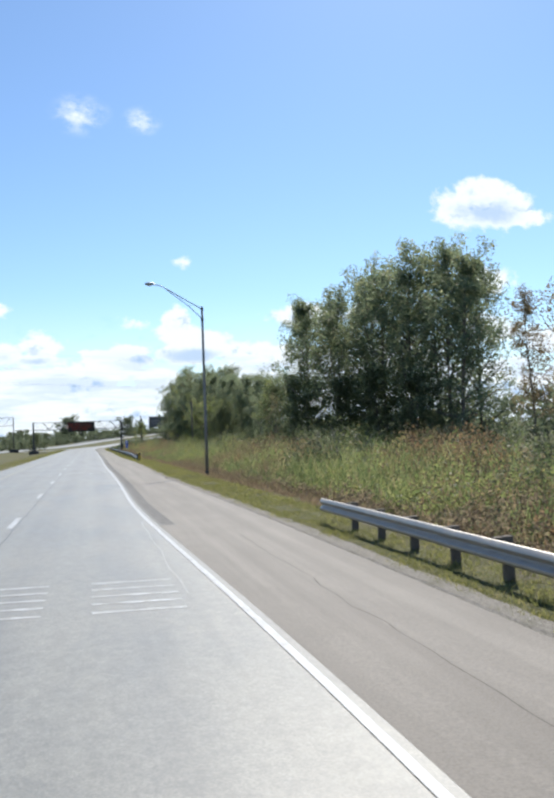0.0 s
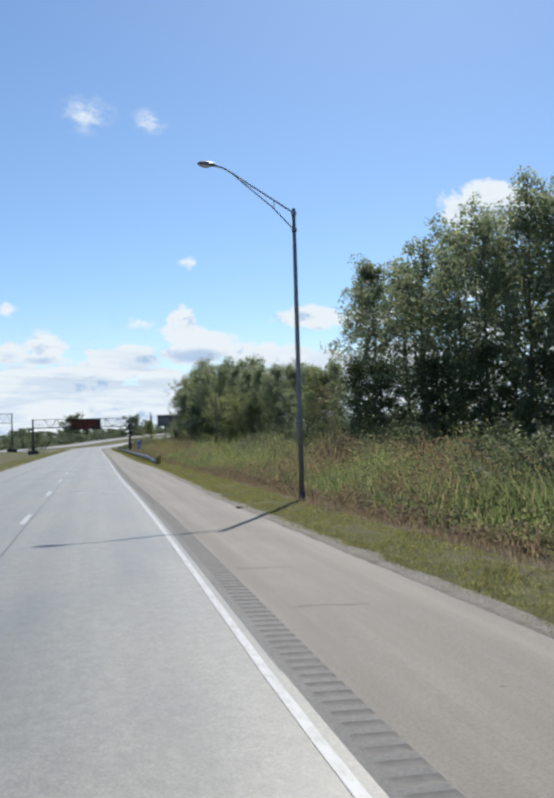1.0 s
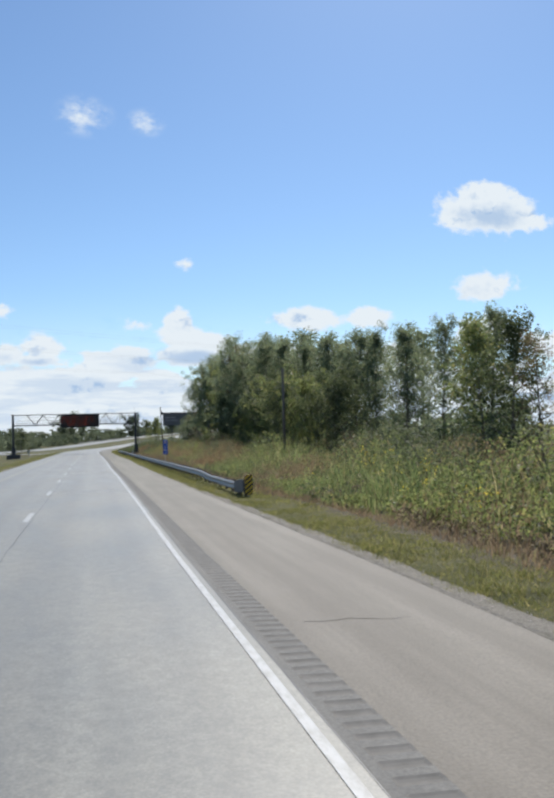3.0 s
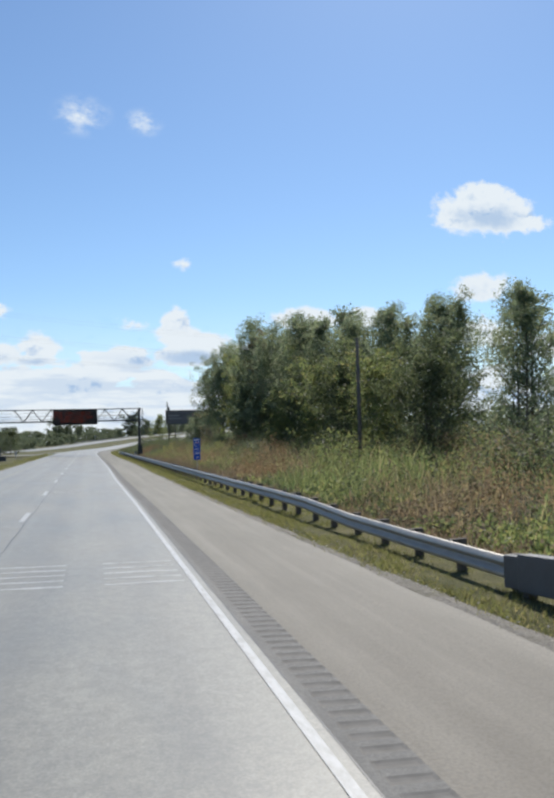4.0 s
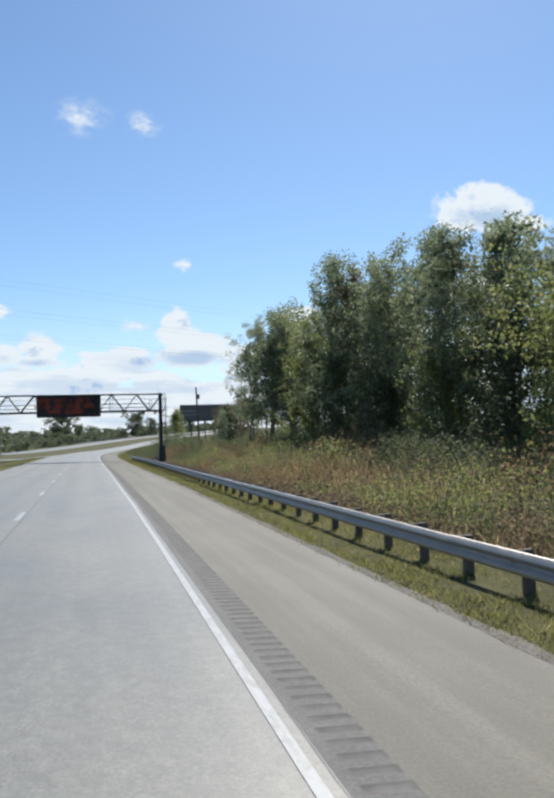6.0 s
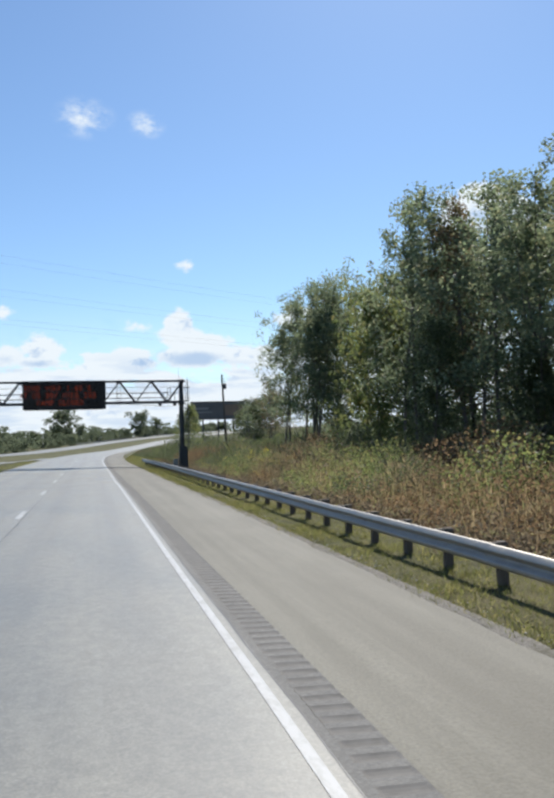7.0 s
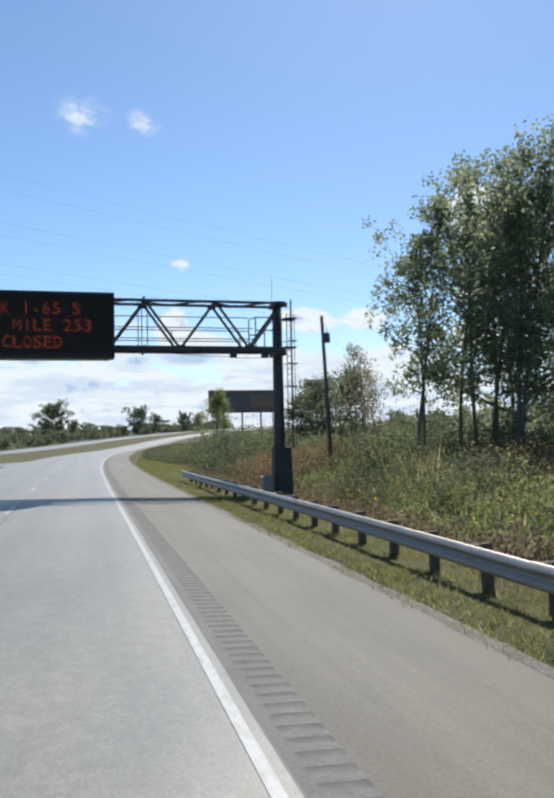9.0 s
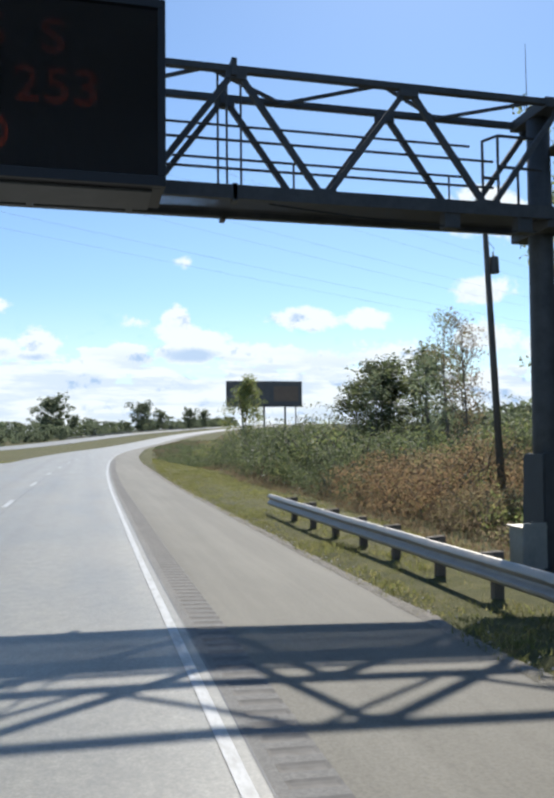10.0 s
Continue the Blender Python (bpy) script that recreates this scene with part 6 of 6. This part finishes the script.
rs = np.random.RandomState(5)
n = 24000
y = rs.uniform(-4, 345, n)


def belt_front(v):
    """Where the weeds begin beside the road, before the bend."""
    return np.interp(v, [0, 60, 105, 118, 240, 250, 258, 275, 305, 345], [7.9, 7.3, 7.2, 6.6, 6.7, 7.4, 9.2, 10.2, 9.8, 8.3]) + 0.35 * np.sin(v * 0.21) + 0.25 * np.sin(v * 0.57)


def belt_bend(v):
    return np.where(v > CURVE_AT, (v - CURVE_AT) ** 2 / 2400.0, 0) + np.where(v > 285, (v - 285) * 0.03, 0)


def field(px, py, fx, fy, z):
    return np.array([noise.noise(Vector((p * fx, q * fy, z))) for p, q in zip(px, py)])


def clear(px, py):
    """Away from the poles' feet and the gantry's base."""
    return ~((px > 15.2) & (px < 16.5) & (np.abs(py - 271.6) < 0.6)) & ~((np.abs(px - 8.4) < 1.0) & (np.abs(py - 256.3) < 1.4)) & ~((np.abs(px - 6.45) < 0.6) & (np.abs(py - 56.5) < 0.6))


TALL_S, TALL_H = [0, 40, 90, 110, 150, 200, 225, 250, 290, 345], [3.0, 2.8, 2.4, 2.6, 2.7, 2.6, 2.4, 2.2, 1.9, 1.4]
front = belt_front(y) + belt_bend(y)
x = front + np.abs(rs.normal(0, 1, n)) * 5.0 * rs.uniform(0.1, 1, n) + rs.uniform(0, 4.0, n)
keep = clear(x, y)
x, y, front = x[keep], y[keep], front[keep]
deep = x - front
kind = field(x, y, 0.14, 0.07, 4.0) + 0.45 * field(x, y, 0.6, 0.45, 8.0)
tanness = np.interp(y, [0, 30, 60, 95, 112, 135, 150, 175, 200, 225, 250, 270, 300, 345], [-0.14, -0.14, -0.12, -0.20, -0.26, -0.22, -0.02, 0.04, 0.07, 0.10, 0.07, 0.0, -0.12, -0.2])
tan = (kind + tanness > 0.16) & (deep > 1.2)
rim_w = np.interp(y, [94, 100, 140, 155], [1.8, 0.7, 0.7, 1.8])   # how wide the withered front row is
brown = (~tan) & ((kind + tanness > -0.12) | (deep < rim_w))
green = ~(tan | brown)
thin = rs.uniform(0, 1, len(x))
tan, brown, green = tan & (thin < 0.20), brown & ((thin < 0.30) | (deep < 2) & (thin < 0.7)), green & (thin < 0.62)
tallness = np.interp(y, TALL_S, TALL_H) * (0.12 + 0.88 * np.clip(deep / 6.5, 0, 1)) * rs.uniform(0.7, 1.1, len(y)) * (1 + 0.5 * field(x, y, 0.5, 0.35, 2.0))
tallness *= np.where((x > 12.5) & (x < 17.5) & (y > 258) & (y < 271.5), 0.45, 1.0)
blades("reeds", "dense green reeds and tall grass in the ditch", "reeds", x[green], y[green], tallness[green], 0.017, 0.5, M_REED_GREEN, 41, 5, 0.05)
blades("reeds", "dry tan reeds with feathery heads", "reeds", x[tan], y[tan], tallness[tan] * 0.9, 0.013, 0.5, M_REED_TAN, 42, 5, 0.45)
blades("weeds", "brown withered weeds beside the highway", "weeds", x[brown], y[brown], tallness[brown] * 0.85, 0.014, 0.8, M_REED_BROWN, 43, 5, 0.12)


def clumps(name, label, category, pick, leaves, size, material, seed):
    """Bushy weeds: domes of small leaves on the ground."""
    rs = np.random.RandomState(seed)
    px, py, ph, pr = cx[pick], cy[pick], ch[pick], cr[pick]
    pz = np.array([ground_z(p, q) for p, q in zip(px, py)])
    k = 8
    a, q, u = rs.uniform(0, 6.28, (len(px), k)), np.sqrt(rs.uniform(0, 1, (len(px), k))), rs.uniform(0, 1, (len(px), k))
    c = np.stack([px[:, None] + np.cos(a) * q * pr[:, None], py[:, None] + np.sin(a) * q * pr[:, None], pz[:, None] + ph[:, None] * (0.08 + 0.84 * u * (1 - 0.5 * q * q))], 2).reshape(-1, 3)
    spread = np.repeat(np.stack([0.24 * pr, 0.24 * pr, 0.10 * ph], 1), k, axis=0)
    v, f = leaf_cloud(rs, c, spread, leaves, size)
    tagged(link_mesh(name, v, f, material), label, category, kind="stuff")


n = 4600
cy = rs.uniform(-2, 345, n)
cfront = belt_front(cy) + belt_bend(cy)
cx = cfront + 0.5 + np.abs(rs.normal(0, 1, n)) * 5.5
ok = clear(cx, cy)
cx, cy, cfront = cx[ok], cy[ok], cfront[ok]
cdeep = cx - cfront
ch = np.interp(cy, TALL_S, TALL_H) * (0.18 + 0.82 * np.clip(cdeep / 6.0, 0, 1)) * rs.uniform(0.6, 1.15, len(cy)) * (1 + 0.55 * field(cx, cy, 0.28, 0.2, 44.0))
ch *= np.where((cx > 12.5) & (cx < 17.5) & (cy > 258) & (cy < 271.5), 0.45, 1.0)
cr = (0.35 + 0.30 * ch) * rs.uniform(0.7, 1.3, len(cy))
hue = 1.35 * field(cx, cy, 0.13, 0.085, 21.0) + 0.35 * field(cx, cy, 0.5, 0.4, 27.0) + rs.normal(0, 0.05, len(cy))
hue += np.interp(cy, [0, 55, 80, 110, 140, 160, 210, 226, 240, 262, 290, 345], [-0.10, -0.06, -0.04, -0.18, -0.10, 0.20, 0.26, 0.16, -0.04, 0.0, 0.08, -0.05])
low = cdeep < np.interp(cy, [94, 100, 140, 155], [1.7, 0.6, 0.6, 1.7])
clumps("withered_weeds", "low withered grey-brown weeds behind the verge", "weeds", low | ((hue > 0.02) & (hue < 0.17)), 12, 0.051, M_LEAF_E, 51)
clumps("rusty_weeds", "rusty brown bushy weeds in the ditch", "weeds", ~low & (hue >= 0.17) & (hue < 0.36), 12, 0.051, M_LEAF_C, 52)
clumps("orange_weeds", "withered brown bushy weeds in the ditch with an orange reflection tint put in", "weeds", ~low & (hue >= 0.36), 12, 0.051, M_LEAF_R, 57)
clumps("dark_weeds", "dark green bushy weeds in the ditch", "weeds", ~low & (hue <= 0.02) & (hue > -0.14), 12, 0.056, M_LEAF_D, 53)
clumps("leafy_weeds", "yellow-green bushy weeds in the ditch", "weeds", ~low & (hue <= -0.14), 12, 0.056, M_LEAF_B, 54)


def leafy_weeds(name, label, pick, size, material, seed, per, band):
    """Small leaves up the stalks of weeds."""
    rs = np.random.RandomState(seed)
    px, py, ph = x[pick], y[pick], tallness[pick]
    pz = np.array([ground_z(a, b) for a, b in zip(px, py)])
    c = np.stack([px, py, pz + ph * rs.uniform(*band, len(px))], 1)
    spread = np.stack([0.16 + 0 * ph, 0.16 + 0 * ph, 0.14 * ph], 1)
    v, f = leaf_cloud(rs, c, spread, per, size)
    tagged(link_mesh(name, v, f, material), label, "weeds", kind="stuff")


draw = rs.uniform(0, 1, len(x))
leafy_weeds("weeds", "rusty seed heads among the weeds", (brown | tan) & (draw < 0.45) & (deep > 1.0), 0.042, M_LEAF_C, 46, 6, (0.55, 1.0))
gold = (draw > 0.55) & (draw < 0.60) & (field(x, y, 0.4, 0.3, 61.0) > 0.05) & (((y > 222) & (y < 262) & (deep > 1.5)) | ((y > 96) & (y < 120) & (deep > 3)))
leafy_weeds("goldenrod", "yellow goldenrod flower heads in the weeds", gold, 0.036, M_GOLD, 47, 9, (0.8, 1.05))


# weeds on the slope inside the bend
n = 1100
far_s, far_w = rs.uniform(318, 520, n), 5.8 + np.abs(rs.normal(0, 1, n)) * 5.0
spots = [place(p, q) for p, q in zip(far_s, far_w)]
cx, cy = np.array([p.x for p in spots]), np.array([p.y for p in spots])
ch = rs.uniform(0.4, 1.3, n) * np.clip((far_w - 5) / 3, 0.4, 1.2)
cr = (0.6 + 0.5 * ch) * rs.uniform(0.8, 1.3, n)
tone = field(cx, cy, 0.1, 0.06, 71.0)
clumps("withered_weeds", "withered brown weeds on the slope inside the bend", "weeds", tone > 0.04, 9, 0.085, M_LEAF_E, 55)
clumps("dark_weeds", "dark green weeds on the slope inside the bend", "weeds", tone <= 0.04, 9, 0.085, M_LEAF_D, 56)


def turf(name, label, px, py, height, width, material, seed, per, spread):
    """Short single blades in hummocks."""
    rs = np.random.RandomState(seed)
    n = len(px) * per
    c = np.repeat(np.stack([px, py, np.array([ground_z(p, q) for p, q in zip(px, py)]) - 0.01], 1), per, axis=0)
    c[:, :2] += rs.normal(0, spread, (n, 2))
    h = np.repeat(height, per) * rs.uniform(0.5, 1.2, n)
    a = rs.uniform(0, 2 * np.pi, n)
    side = np.stack([np.cos(a), np.sin(a), np.zeros(n)], 1) * width * rs.uniform(0.6, 1.4, n)[:, None]
    tip = c + np.stack([rs.normal(0, 0.55, n) * h, rs.normal(0, 0.55, n) * h, h], 1)
    v = np.stack([c - side, c + side, tip], 1).reshape(-1, 3)
    return tagged(link_mesh(name, v, np.arange(3 * n).reshape(-1, 3), material), label, "grass", kind="stuff")


# withered verge between the mown strip and the weeds
n = 7000
y2 = rs.uniform(0, 330, n)
x2 = belt_front(y2) - 0.9 + np.abs(rs.normal(0, 0.9, n)) + belt_bend(y2)
blades("verge_weeds", "low withered grey-brown weeds on the verge", "weeds", x2, y2, rs.uniform(0.10, 0.42, n), 0.010, 0.8, M_REED_BROWN, 48, 5, 0.0, 0.16)
# mown grass on the verge
n = 34000
y3 = rs.uniform(0, 335, n) ** 1.0
edge = pave_edge(y3) + 0.08 + 0.22 * np.clip((115 - y3) / 20, 0, 1)
x3 = edge + rs.uniform(0, 1, n) ** 1.25 * np.interp(y3, [0, 100, 118, 240, 258, 275, 335], [2.6, 2.6, 2.9, 3.2, 5.4, 6.2, 5.4]) + 0.08 * rs.normal(0, 1, n) + belt_bend(y3)
hum = np.clip(1 + 1.2 * field(x3, y3, 0.9, 0.7, 33.0), 0.35, 2.0)
turf("mown_grass", "short yellow-green mown grass along the shoulder", x3, y3, 0.095 * hum, 0.008, M_GRASS, 49, 9, 0.10)
n = 5000
y4 = rs.uniform(60, 330, n)
x4 = LEFT_EDGE - 0.15 - np.abs(rs.normal(0, 2.2, n)) + np.where(y4 > CURVE_AT, (y4 - CURVE_AT) ** 2 / 2400.0, 0)
turf("median_grass", "short green grass on the highway median", x4, y4, rs.uniform(0.06, 0.2, n), 0.012, M_GRASS, 50, 6, 0.12)
